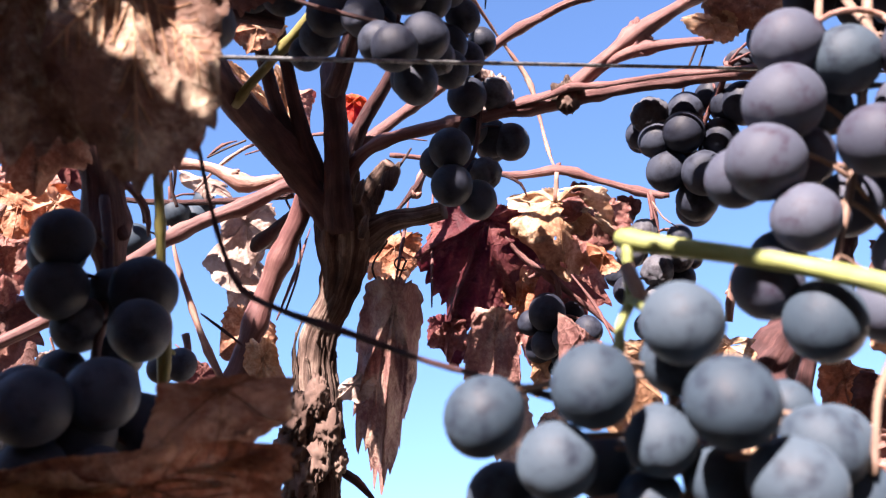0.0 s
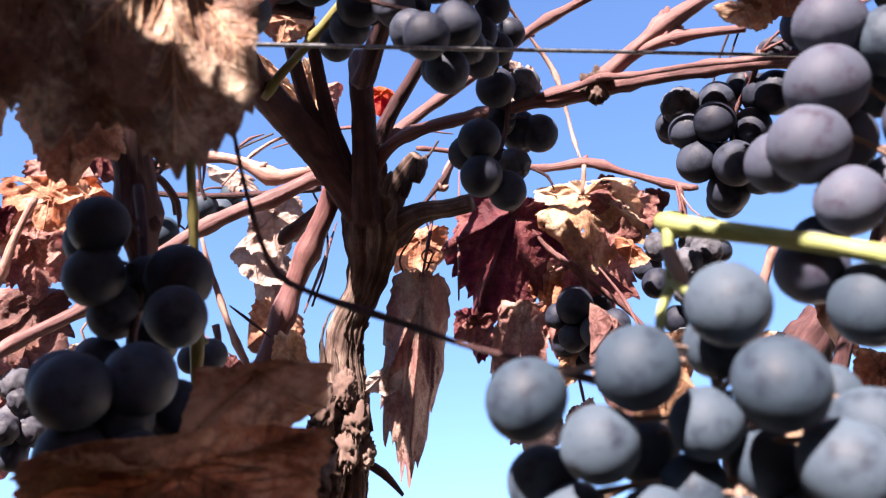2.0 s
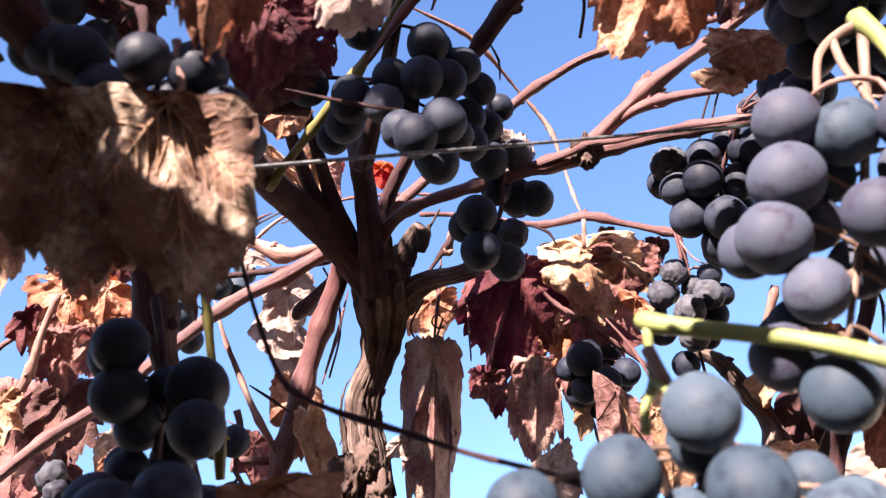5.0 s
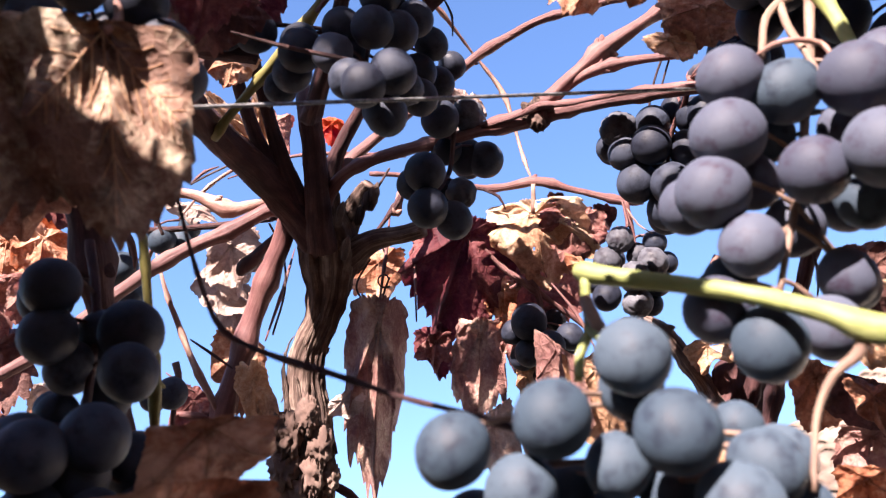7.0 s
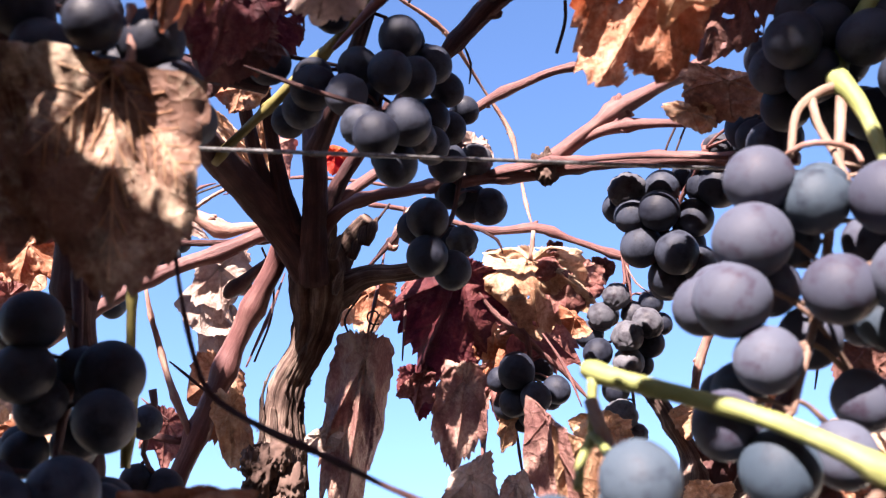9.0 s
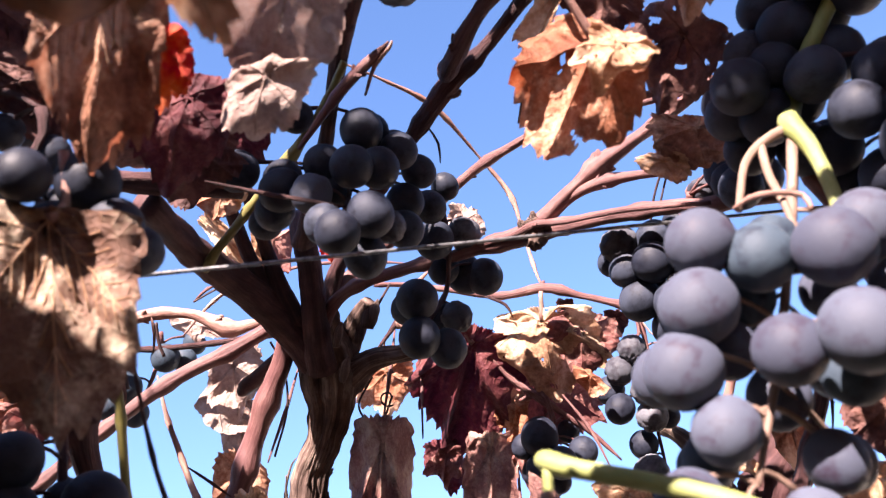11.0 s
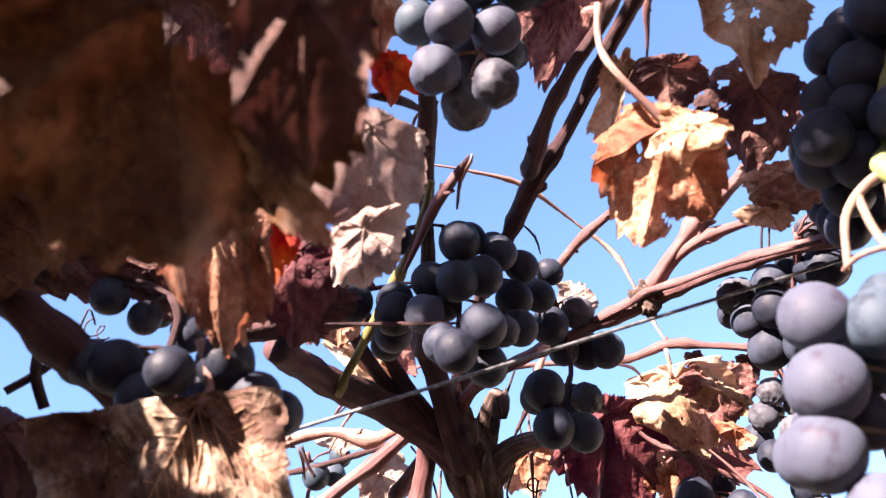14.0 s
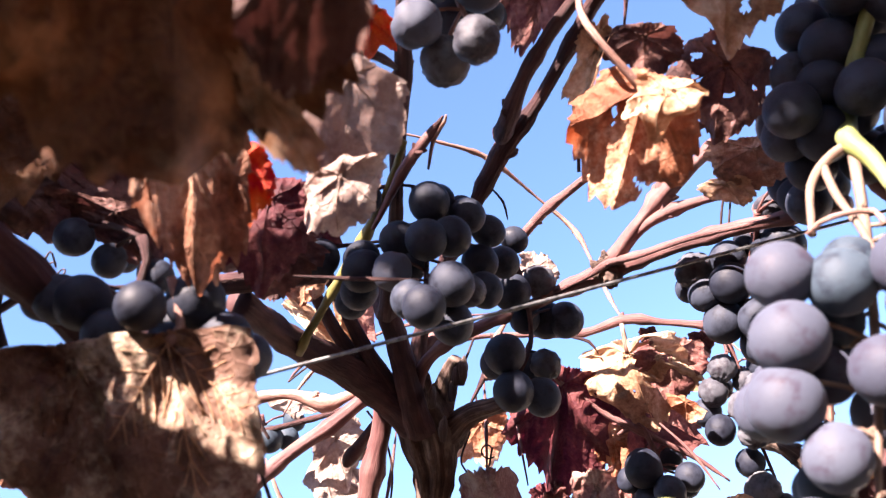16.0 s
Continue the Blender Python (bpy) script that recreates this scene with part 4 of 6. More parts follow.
tendril([(-0.0282, 0.3553, 1.5361), (-0.0359, 0.3619, 1.5229), (-0.0267, 0.3676, 1.5134), (-0.0190, 0.3612, 1.5267)], 1, 0.004, 0.0006, 13)
tendril([(-0.0165, 0.3650, 1.5783), (-0.0249, 0.3734, 1.5647), (-0.0210, 0.3814, 1.5517)], 0, 0, 0.0006, 14)

# ---- the wire ----
wire = thing("trellis_wire", (-0.0728, 0.1589, 1.4644), "thin weathered grey steel trellis wire", "wire")
part("strand", tube([(-0.5441, 0.0353, 1.3522, 0.00062), (-0.0728, 0.1589, 1.4644, 0.00062), (0.0161, 0.1823, 1.4856, 0.00062), (0.1051, 0.2056, 1.5068, 0.00062), (0.5764, 0.3293, 1.6190, 0.00062)], 8, 0.02, 0.05), WIRE, wire)

# ---- bunches ----
bunch("plump blue-grey grapes with waxy bloom hanging close by", [
    (0.0078, 0.1503, 1.3598, 0.00761), (0.0276, 0.1424, 1.3626, 0.00788), (0.0439, 0.1359, 1.3721, 0.00766), (0.0209, 0.1502, 1.3509, 0.00727), (0.0409, 0.1511, 1.3553, 0.00678), (0.0489, 0.1329, 1.3554, 0.00803),
    (0.0327, 0.1661, 1.3551, 0.00663), (0.0518, 0.1543, 1.3490, 0.00633), (0.0593, 0.1388, 1.3432, 0.00794), (0.0676, 0.1437, 1.3516, 0.00723), (0.0703, 0.1614, 1.3660, 0.00578), (0.0118, 0.1674, 1.3495, 0.00701),
    (0.0396, 0.1609, 1.3460, 0.00670), (0.0169, 0.1641, 1.3410, 0.00713), (0.0306, 0.1575, 1.3384, 0.00703), (0.0458, 0.1546, 1.3352, 0.00703), (0.0577, 0.1554, 1.3378, 0.00734), (0.0753, 0.1515, 1.3448, 0.00675)],
    "blue", (0.0398, 0.1543, 1.3960), 1, (), (), 1, STALK_PALE)
bunch("large violet-blue bloomed grapes on a pale forked stalk", [
    (0.0819, 0.1403, 1.4493, 0.00836), (0.0941, 0.1400, 1.4436, 0.00822), (0.1073, 0.1313, 1.4392, 0.00894), (0.1177, 0.1342, 1.4471, 0.00825), (0.0786, 0.1436, 1.4335, 0.00911), (0.0732, 0.1485, 1.4200, 0.00896),
    (0.0939, 0.1390, 1.4184, 0.00804), (0.1061, 0.1298, 1.4170, 0.00898), (0.0800, 0.1509, 1.4062, 0.00748), (0.1045, 0.1593, 1.4012, 0.00693), (0.0700, 0.1556, 1.3920, 0.00773), (0.0788, 0.1530, 1.3816, 0.00843),
    (0.0959, 0.1578, 1.3872, 0.00742), (0.0714, 0.1615, 1.4254, 0.00747), (0.0877, 0.1581, 1.4298, 0.00716), (0.0982, 0.1642, 1.4196, 0.00772), (0.1117, 0.1518, 1.4190, 0.00777), (0.0940, 0.1548, 1.4419, 0.00698),
    (0.1118, 0.1506, 1.4398, 0.00654), (0.0801, 0.1694, 1.4070, 0.00675), (0.1246, 0.1413, 1.4331, 0.00774), (0.1294, 0.1386, 1.4502, 0.00802)],
    "violet", (0.1217, 0.1565, 1.4997), 1, (), (), 2, STALK_PALE)
bunch("dark blue grapes on a long cane, one shrivelled", [
    (0.0930, 0.2824, 1.5548, 0.00847), (0.1083, 0.2794, 1.5554, 0.00817), (0.1049, 0.2783, 1.5415, 0.00923), (0.0912, 0.2940, 1.5539, 0.00683), (0.0961, 0.2866, 1.5447, 0.00868), (0.0996, 0.2924, 1.5313, 0.00939),
    (0.1127, 0.2851, 1.5243, 0.00964), (0.1209, 0.2790, 1.5393, 0.00823), (0.1131, 0.2997, 1.5208, 0.00940), (0.1236, 0.2900, 1.5219, 0.00847), (0.1189, 0.2758, 1.5598, 0.00689), (0.1258, 0.2725, 1.5520, 0.00902),
    (0.1290, 0.2673, 1.5482, 0.00936), (0.1312, 0.2345, 1.5526, 0.00918), (0.1401, 0.2300, 1.5442, 0.00941), (0.1256, 0.2536, 1.5582, 0.00630), (0.1064, 0.2980, 1.5454, 0.00787)],
    "dark", (0.1196, 0.2514, 1.5558), 1, (0, 15), (), 3, CANE_RED)
bunch("small shrivelled grey-blue grapes drying on the stalk", [
    (0.1073, 0.3704, 1.5510, 0.00763), (0.1004, 0.3773, 1.5422, 0.00795), (0.1113, 0.3707, 1.5274, 0.00860), (0.1173, 0.3762, 1.5443, 0.00673), (0.1225, 0.3700, 1.5354, 0.00868), (0.1262, 0.3708, 1.5488, 0.00671),
    (0.1328, 0.3784, 1.5401, 0.00612), (0.1260, 0.3805, 1.5293, 0.00788), (0.1129, 0.3794, 1.5164, 0.00833), (0.0985, 0.3851, 1.5240, 0.00788), (0.0955, 0.3884, 1.5368, 0.00774), (0.1093, 0.3957, 1.5080, 0.00759),
    (0.1233, 0.3911, 1.5215, 0.00673), (0.1105, 0.3963, 1.4929, 0.00924), (0.1195, 0.3993, 1.4850, 0.00565), (0.1092, 0.4098, 1.4879, 0.00669)],
    "dark", (0.1137, 0.3679, 1.5771), 1, (0, 1, 2, 3, 4, 8, 13, 14), (), 4, CANE_RED)
bunch("few dark blue grapes among withered leaves", [
    (0.0554, 0.3922, 1.5145, 0.01000), (0.0652, 0.3921, 1.4993, 0.00833), (0.0553, 0.4036, 1.5014, 0.00822), (0.0478, 0.4042, 1.5146, 0.00712), (0.0784, 0.4021, 1.5092, 0.00767), (0.0653, 0.4146, 1.4980, 0.00619), (0.0728, 0.4123, 1.5254, 0.00637)],
    "dark", (0.0615, 0.3972, 1.5367), 1, (), (), 5, CANE_RED)
bunch("dense dark blue grapes crossing the trunk's head", [
    (-0.0108, 0.1982, 1.5542, 0.00812), (-0.0132, 0.1948, 1.5328, 0.00792), (-0.0046, 0.2016, 1.5375, 0.00789), (0.0018, 0.2108, 1.5542, 0.00719), (-0.0256, 0.2040, 1.5439, 0.00745), (0.0078, 0.2292, 1.5595, 0.00683),
    (0.0170, 0.2565, 1.5743, 0.00612), (0.0103, 0.2522, 1.5596, 0.00716), (0.0020, 0.2309, 1.5453, 0.00761), (-0.0279, 0.1990, 1.5251, 0.00751), (-0.0405, 0.2049, 1.5331, 0.00822), (-0.0585, 0.2063, 1.5454, 0.00807),
    (-0.0452, 0.2148, 1.5318, 0.00752), (-0.0154, 0.1878, 1.4979, 0.00759), (-0.0209, 0.1932, 1.5062, 0.00708), (-0.0059, 0.1938, 1.5094, 0.00807), (-0.0018, 0.2101, 1.5169, 0.00624), (0.0023, 0.2271, 1.5284, 0.00730),
    (-0.0092, 0.2069, 1.5021, 0.00762), (-0.0228, 0.2110, 1.5360, 0.00657), (-0.0716, 0.2101, 1.5509, 0.00782), (-0.0367, 0.2014, 1.5668, 0.00639)],
    "dark", (-0.0163, 0.1999, 1.5661), 1, (16,), (9,), 6, CANE_DARK)
bunch("dark blue grapes at the bunch's lower end", [
    (0.0106, 0.2741, 1.5584, 0.00875), (0.0236, 0.2813, 1.5665, 0.00789), (0.0319, 0.3026, 1.5565, 0.00886), (0.0225, 0.3039, 1.5598, 0.00923), (0.0029, 0.2669, 1.5225, 0.00882), (0.0036, 0.2696, 1.5057, 0.00859),
    (0.0144, 0.2794, 1.5058, 0.00803), (0.0186, 0.2845, 1.5239, 0.00690), (0.0105, 0.2929, 1.5287, 0.00760), (0.0132, 0.2936, 1.5566, 0.00745)],
    "dark", (0.0149, 0.2677, 1.5678), 1, (1, 7), (), 7, CANE_DARK)
bunch("grapes overhead, two of them wrinkled", [
    (0.0018, 0.1134, 1.5761, 0.00743), (0.0122, 0.1137, 1.5710, 0.00821), (0.0261, 0.1224, 1.5719, 0.00818), (0.0041, 0.1205, 1.5580, 0.00832), (0.0101, 0.1350, 1.5551, 0.00838), (0.0215, 0.1225, 1.5455, 0.00751),
    (0.0262, 0.1379, 1.5792, 0.00669), (0.0237, 0.1116, 1.5849, 0.00839), (0.0085, 0.1048, 1.5880, 0.00837), (0.0141, 0.1371, 1.5792, 0.00791), (0.0358, 0.1217, 1.5905, 0.00810)],
    "violet", (0.0272, 0.1000, 1.6032), 1, (4, 5), (3,), 8, CANE_TAN)
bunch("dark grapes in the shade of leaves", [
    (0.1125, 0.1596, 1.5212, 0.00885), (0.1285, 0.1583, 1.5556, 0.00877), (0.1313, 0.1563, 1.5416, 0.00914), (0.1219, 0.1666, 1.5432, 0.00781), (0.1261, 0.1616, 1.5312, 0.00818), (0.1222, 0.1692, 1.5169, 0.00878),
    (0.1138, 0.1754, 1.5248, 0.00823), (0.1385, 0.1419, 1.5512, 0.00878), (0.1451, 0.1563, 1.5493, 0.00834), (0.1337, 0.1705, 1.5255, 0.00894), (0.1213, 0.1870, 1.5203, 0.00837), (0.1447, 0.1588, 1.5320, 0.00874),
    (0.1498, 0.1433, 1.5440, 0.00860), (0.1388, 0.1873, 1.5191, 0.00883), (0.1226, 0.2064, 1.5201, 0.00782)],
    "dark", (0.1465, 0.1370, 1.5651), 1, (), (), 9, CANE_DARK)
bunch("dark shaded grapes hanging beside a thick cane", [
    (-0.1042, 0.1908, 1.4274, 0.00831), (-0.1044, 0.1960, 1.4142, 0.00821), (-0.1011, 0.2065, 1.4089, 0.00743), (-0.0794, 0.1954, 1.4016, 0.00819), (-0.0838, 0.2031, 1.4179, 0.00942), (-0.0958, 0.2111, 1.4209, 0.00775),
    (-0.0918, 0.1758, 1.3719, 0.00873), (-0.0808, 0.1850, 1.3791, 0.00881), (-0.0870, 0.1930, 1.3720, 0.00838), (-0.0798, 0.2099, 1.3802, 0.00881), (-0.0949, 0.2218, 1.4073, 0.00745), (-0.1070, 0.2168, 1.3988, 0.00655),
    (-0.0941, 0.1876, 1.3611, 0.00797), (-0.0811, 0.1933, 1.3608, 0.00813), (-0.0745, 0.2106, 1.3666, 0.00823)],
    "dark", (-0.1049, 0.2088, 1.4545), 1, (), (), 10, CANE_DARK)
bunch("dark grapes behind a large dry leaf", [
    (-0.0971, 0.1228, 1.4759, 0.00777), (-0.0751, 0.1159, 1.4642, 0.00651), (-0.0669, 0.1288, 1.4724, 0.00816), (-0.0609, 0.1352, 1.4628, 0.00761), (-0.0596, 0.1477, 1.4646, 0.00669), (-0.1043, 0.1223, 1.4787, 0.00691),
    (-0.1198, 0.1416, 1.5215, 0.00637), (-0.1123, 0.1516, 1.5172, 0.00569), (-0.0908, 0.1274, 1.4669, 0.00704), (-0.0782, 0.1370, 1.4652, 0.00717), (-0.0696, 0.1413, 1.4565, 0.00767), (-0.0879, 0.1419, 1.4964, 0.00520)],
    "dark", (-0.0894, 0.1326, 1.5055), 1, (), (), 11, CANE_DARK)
bunch("small blue grapes far behind the arms", [
    (-0.1657, 0.3729, 1.5480, 0.00901), (-0.1456, 0.3711, 1.5643, 0.00795), (-0.1378, 0.3787, 1.5667, 0.00685), (-0.1339, 0.3793, 1.5775, 0.00631), (-0.1784, 0.3824, 1.5431, 0.00790), (-0.1647, 0.3895, 1.5409, 0.00737)],
    "blue", (-0.1477, 0.3628, 1.5759), 0, (), (), 12, CANE_RED)
bunch("pair of dark grapes low by the trunk", [(-0.1049, 0.3056, 1.4434, 0.00652), (-0.1146, 0.3128, 1.4453, 0.00619), (-0.0980, 0.3255, 1.4234, 0.00778), (-0.1088, 0.3217, 1.4251, 0.00636)], "dark", (-0.1067, 0.3099, 1.4593), 0, (), (), 13, CANE_RED)
bunch("shrivelled grey grapes low among dry leaves", [
    (-0.2138, 0.3632, 1.4559, 0.00789), (-0.2094, 0.3627, 1.4480, 0.00591), (-0.2118, 0.3610, 1.4328, 0.00734), (-0.2044, 0.3701, 1.4354, 0.00696), (-0.2136, 0.3685, 1.4424, 0.00621), (-0.2090, 0.3796, 1.4517, 0.00671), (-0.2122, 0.3752, 1.4255, 0.00695)],
    "dark", (-0.2165, 0.3675, 1.4709), 0, (0, 1, 2, 3, 4), (), 14, CANE_RED)

# the green stalk of the near bunch and the pale forks of the other
near_stalk = thing("fruit_stalk", (0.0409, 0.1545, 1.4027), "cut pale green fruit stalk with a side stem", "stalk")
main = part("stem", tube([(0.0391, 0.1563, 1.4045, 0.00165), (0.0413, 0.1552, 1.4034, 0.00264), (0.0465, 0.1530, 1.4007, 0.00223), (0.0612, 0.1480, 1.3946, 0.00202), (0.0755, 0.1429, 1.3880, 0.00204), (0.0841, 0.1338, 1.3785, 0.00225), (0.0893, 0.1328, 1.3749, 0.00321), (0.1015, 0.1287, 1.3692, 0.00222), (0.1087, 0.1313, 1.3646, 0.00211), (0.1221, 0.1371, 1.3597, 0.00202)], 18, 0.002, 0.12, 0, 2), STALK_GREEN, near_stalk, "pale green stem")
part("side_stem", tube([(0.0409, 0.1550, 1.4020, 0.00128), (0.0406, 0.1572, 1.3948, 0.00116), (0.0406, 0.1579, 1.3895, 0.00125), (0.0376, 0.1575, 1.3831, 0.00112), (0.0363, 0.1565, 1.3767, 0.00110)], 12, 0.002, 0.1, 0, 3), STALK_GREEN, main)
part("side_stem", tube([(0.0404, 0.1579, 1.3896, 0.00104), (0.0415, 0.1514, 1.3839, 0.00099), (0.0422, 0.1448, 1.3783, 0.00085)], 12, 0.002, 0.1, 0, 4), STALK_GREEN, main)
part("side_stem", tube([(0.0893, 0.1329, 1.3747, 0.00182), (0.0880, 0.1355, 1.3706, 0.00133), (0.0830, 0.1384, 1.3673, 0.00092), (0.0793, 0.1415, 1.3611, 0.00074), (0.0771, 0.1428, 1.3537, 0.00065), (0.0751, 0.1436, 1.3464, 0.00072)], 12, 0.002, 0.1, 0, 5), STALK_PALE, main)
fork = thing("fruit_stalk", (0.1213, 0.1563, 1.5001), "green fruit stalk forking into pale stems", "stalk")
main = part("stem", tube([(0.1535, 0.1372, 1.5613, 0.00264), (0.1435, 0.1473, 1.5439, 0.00262), (0.1335, 0.1562, 1.5285, 0.00260), (0.1274, 0.1649, 1.5142, 0.00292), (0.1209, 0.1553, 1.4998, 0.00331), (0.1225, 0.1527, 1.4880, 0.00235), (0.1215, 0.1489, 1.4691, 0.00191), (0.1168, 0.1425, 1.4549, 0.00180)], 14, 0.003, 0.12, 0, 6), STALK_GREEN, fork, "green stem")
part("side_stem", tube([(0.1209, 0.1557, 1.4994, 0.00174), (0.1124, 0.1558, 1.4948, 0.00147), (0.1043, 0.1543, 1.4855, 0.00118), (0.0969, 0.1500, 1.4660, 0.00103)], 12, 0.003, 0.1, 0, 7), STALK_PALE, main)
part("side_stem", tube([(0.1109, 0.1561, 1.4938, 0.00129), (0.1088, 0.1529, 1.4801, 0.00116), (0.1076, 0.1472, 1.4634, 0.00101), (0.1059, 0.1433, 1.4527, 0.00097)], 12, 0.003, 0.1, 0, 8), STALK_PALE, main)
part("side_stem", tube([(0.0958, 0.1502, 1.4664, 0.00071), (0.0994, 0.1474, 1.4676, 0.00079), (0.1050, 0.1453, 1.4670, 0.00078), (0.1129, 0.1477, 1.4677, 0.00079), (0.1130, 0.1459, 1.4617, 0.00069)], 10, 0.003, 0.1, 0, 9), CANE_TAN, main)

# ---- leaves ----
def corners(*c):
    return c


leaf("wine-red withered leaf hanging below the cane", corners((0.0015, 0.3638, 1.5770), (0.0522, 0.3709, 1.5587), (0.0308, 0.4199, 1.5163), (-0.0221, 0.4127, 1.5348)), LEAF_WINE, 1, 0.05, 0.03, 0.04, pleat=0.07, fill=0.9, back=0.3, stem=[(0.0143, 0.3677, 1.5761)])
leaf("crumpled sunlit tan leaf with torn rim", corners((0.0300, 0.3682, 1.5824), (0.0914, 0.3587, 1.5731), (0.0935, 0.3765, 1.5377), (0.0366, 0.3793, 1.5394)), LEAF_TAN, 2, 0.1, 0.12, 0.13, holes=0.1, pleat=0.05, stem=[(0.0630, 0.3658, 1.5883)], back=0.4, fill=0.85)
leaf("rose-brown leaf behind the tan one", corners((0.0359, 0.4013, 1.5610), (0.0895, 0.3918, 1.5624), (0.0881, 0.4149, 1.5137), (0.0322, 0.4169, 1.5254)), LEAF_ROSE, 3, 0.05, 0.05, 0.07)
leaf("long drooping taupe leaf with a sunlit tip", corners((-0.0441, 0.3684, 1.5223), (-0.0064, 0.3722, 1.5201), (-0.0161, 0.4133, 1.4439), (-0.0442, 0.4208, 1.4231)), LEAF_TAUPE, 4, -0.06, 0.09, 0.10, pleat=0.06, fold=0.12, fill=0.66, back=0.3)
leaf("small orange-brown leaf beside the trunk", corners((-0.0453, 0.4021, 1.5674), (-0.0111, 0.4001, 1.5739), (-0.0105, 0.4169, 1.5477), (-0.0437, 0.4169, 1.5439)), LEAF_ORANGE, 6, 0.12, 0.15, 0.08)
leaf("narrow brown leaf hanging folded", corners((0.0159, 0.4056, 1.5236), (0.0427, 0.4021, 1.5217), (0.0414, 0.4419, 1.4788), (0.0114, 0.4438, 1.4796)), LEAF_TAUPE, 7, 0.12, 0.08, 0.09, fold=0.15, fill=0.95, back=0.3)
leaf("small twisted red leaf between larger ones", corners((-0.0109, 0.4220, 1.5291), (0.0150, 0.4218, 1.5293), (0.0165, 0.4341, 1.5010), (-0.0070, 0.4341, 1.5016)), LEAF_WINE, 8, 0.1, 0.2, 0.14)
leaf("curled brown leaf beside dark grapes", corners((0.0406, 0.4098, 1.5278), (0.0550, 0.4109, 1.5221), (0.0573, 0.4206, 1.4993), (0.0386, 0.4215, 1.5021)), LEAF_ROSE, 9, 0.1, 0.2, 0.14)
leaf("tiny curled tan leaf on a stem", corners((0.0480, 0.4211, 1.5008), (0.0619, 0.4194, 1.5007), (0.0563, 0.4278, 1.4808), (0.0455, 0.4280, 1.4836)), LEAF_TAN, 10, 0.1, 0.2, 0.15)
leaf("stiff brown folded leaf with a sharp tip", corners((0.0420, 0.2676, 1.4457), (0.0536, 0.2595, 1.4303), (0.0620, 0.2770, 1.4030), (0.0419, 0.2854, 1.4179)), LEAF_TAUPE, 11, 0.05, 0.02, 0.03, pleat=0.015, teeth=0.015, fill=0.97, back=0.1)
leaf("tan folded half of a stiff leaf", corners((0.0514, 0.2591, 1.4311), (0.0750, 0.2749, 1.4282), (0.0796, 0.2868, 1.4096), (0.0550, 0.2780, 1.4016)), LEAF_TAN, 12, 0.06, 0.04, 0.04, pleat=0.015, teeth=0.015, fill=0.97, back=0.1)
leaf("pale beige leaf crumpled behind the arms", corners((-0.1364, 0.3819, 1.5375), (-0.1033, 0.3748, 1.5641), (-0.0951, 0.3909, 1.5431), (-0.1021, 0.3961, 1.5211)), LEAF_PALE, 13, 0.12, 0.10, 0.04, pleat=0.015, teeth=0.04)
leaf("pale hanging leaf behind the arms", corners((-0.1207, 0.3901, 1.5426), (-0.0970, 0.3915, 1.5509), (-0.0965, 0.4149, 1.5102), (-0.1158, 0.4095, 1.5110)), LEAF_PALE, 14, 0.12, 0.10, 0.04, pleat=0.015, teeth=0.04)
leaf("brown curled leaf wrapped round a shoot", corners((-0.1142, 0.3748, 1.5109), (-0.0840, 0.3799, 1.5055), (-0.0845, 0.3961, 1.4719), (-0.1182, 0.3947, 1.4682)), LEAF_BROWN, 15, 0.12, 0.15, 0.10)
leaf("tan curled leaf low beside the trunk", corners((-0.0966, 0.3597, 1.4816), (-0.0786, 0.3629, 1.4839), (-0.0740, 0.3767, 1.4498), (-0.0917, 0.3735, 1.4479)), LEAF_TAN, 16, 0.12, 0.2, 0.12)
leaf("shaded brown leaf close below grapes", corners((-0.0648, 0.1736, 1.3753), (-0.0332, 0.1758, 1.3776), (-0.0394, 0.1994, 1.3701), (-0.0734, 0.2043, 1.3591)), LEAF_BROWN, 17, 0.12, 0.05, 0.04, pleat=0.02, teeth=0.03, fill=0.9, back=0.4)
leaf("dry tan leaf at the lower edge", corners((-0.0907, 0.1639, 1.3542), (-0.0695, 0.1730, 1.3571), (-0.0714, 0.1910, 1.3502), (-0.0961, 0.1809, 1.3464)), LEAF_TAN, 18, 0.08, 0.1, 0.08)
leaf("orange-brown crumpled leaf among far canes", corners((-0.2297, 0.3154, 1.5451), (-0.1817, 0.3313, 1.5542), (-0.1859, 0.3511, 1.5110), (-0.2336, 0.3331, 1.5042)), LEAF_ORANGE, 19, 0.1, 0.15, 0.12, holes=0.05)
leaf("pinkish brown leaf below a cane", corners((-0.2745, 0.3607, 1.5119), (-0.2278, 0.3821, 1.5168), (-0.2297, 0.4010, 1.4604), (-0.2706, 0.3834, 1.4561)), LEAF_ROSE, 20, 0.08, 0.1, 0.1)
leaf("dark purple-brown curled dead leaf", corners((-0.2326, 0.3531, 1.5053), (-0.1997, 0.3639, 1.5090), (-0.2000, 0.3781, 1.4669), (-0.2364, 0.3649, 1.4635)), LEAF_DARK, 21, 0.1, 0.1, 0.1)
leaf("tan leaf under the long cane", corners((-0.2057, 0.3794, 1.4847), (-0.1869, 0.3876, 1.4872), (-0.1827, 0.4022, 1.4408), (-0.2035, 0.3930, 1.4388)), LEAF_TAN, 22, 0.1, 0.2, 0.14)
leaf("orange leaf glowing in the sun", corners((-0.1633, 0.3054, 1.4400), (-0.1481, 0.3104, 1.4463), (-0.1419, 0.3186, 1.4307), (-0.1594, 0.3136, 1.4214)), LEAF_ORANGE, 23, 0.05, 0.05, 0.06)
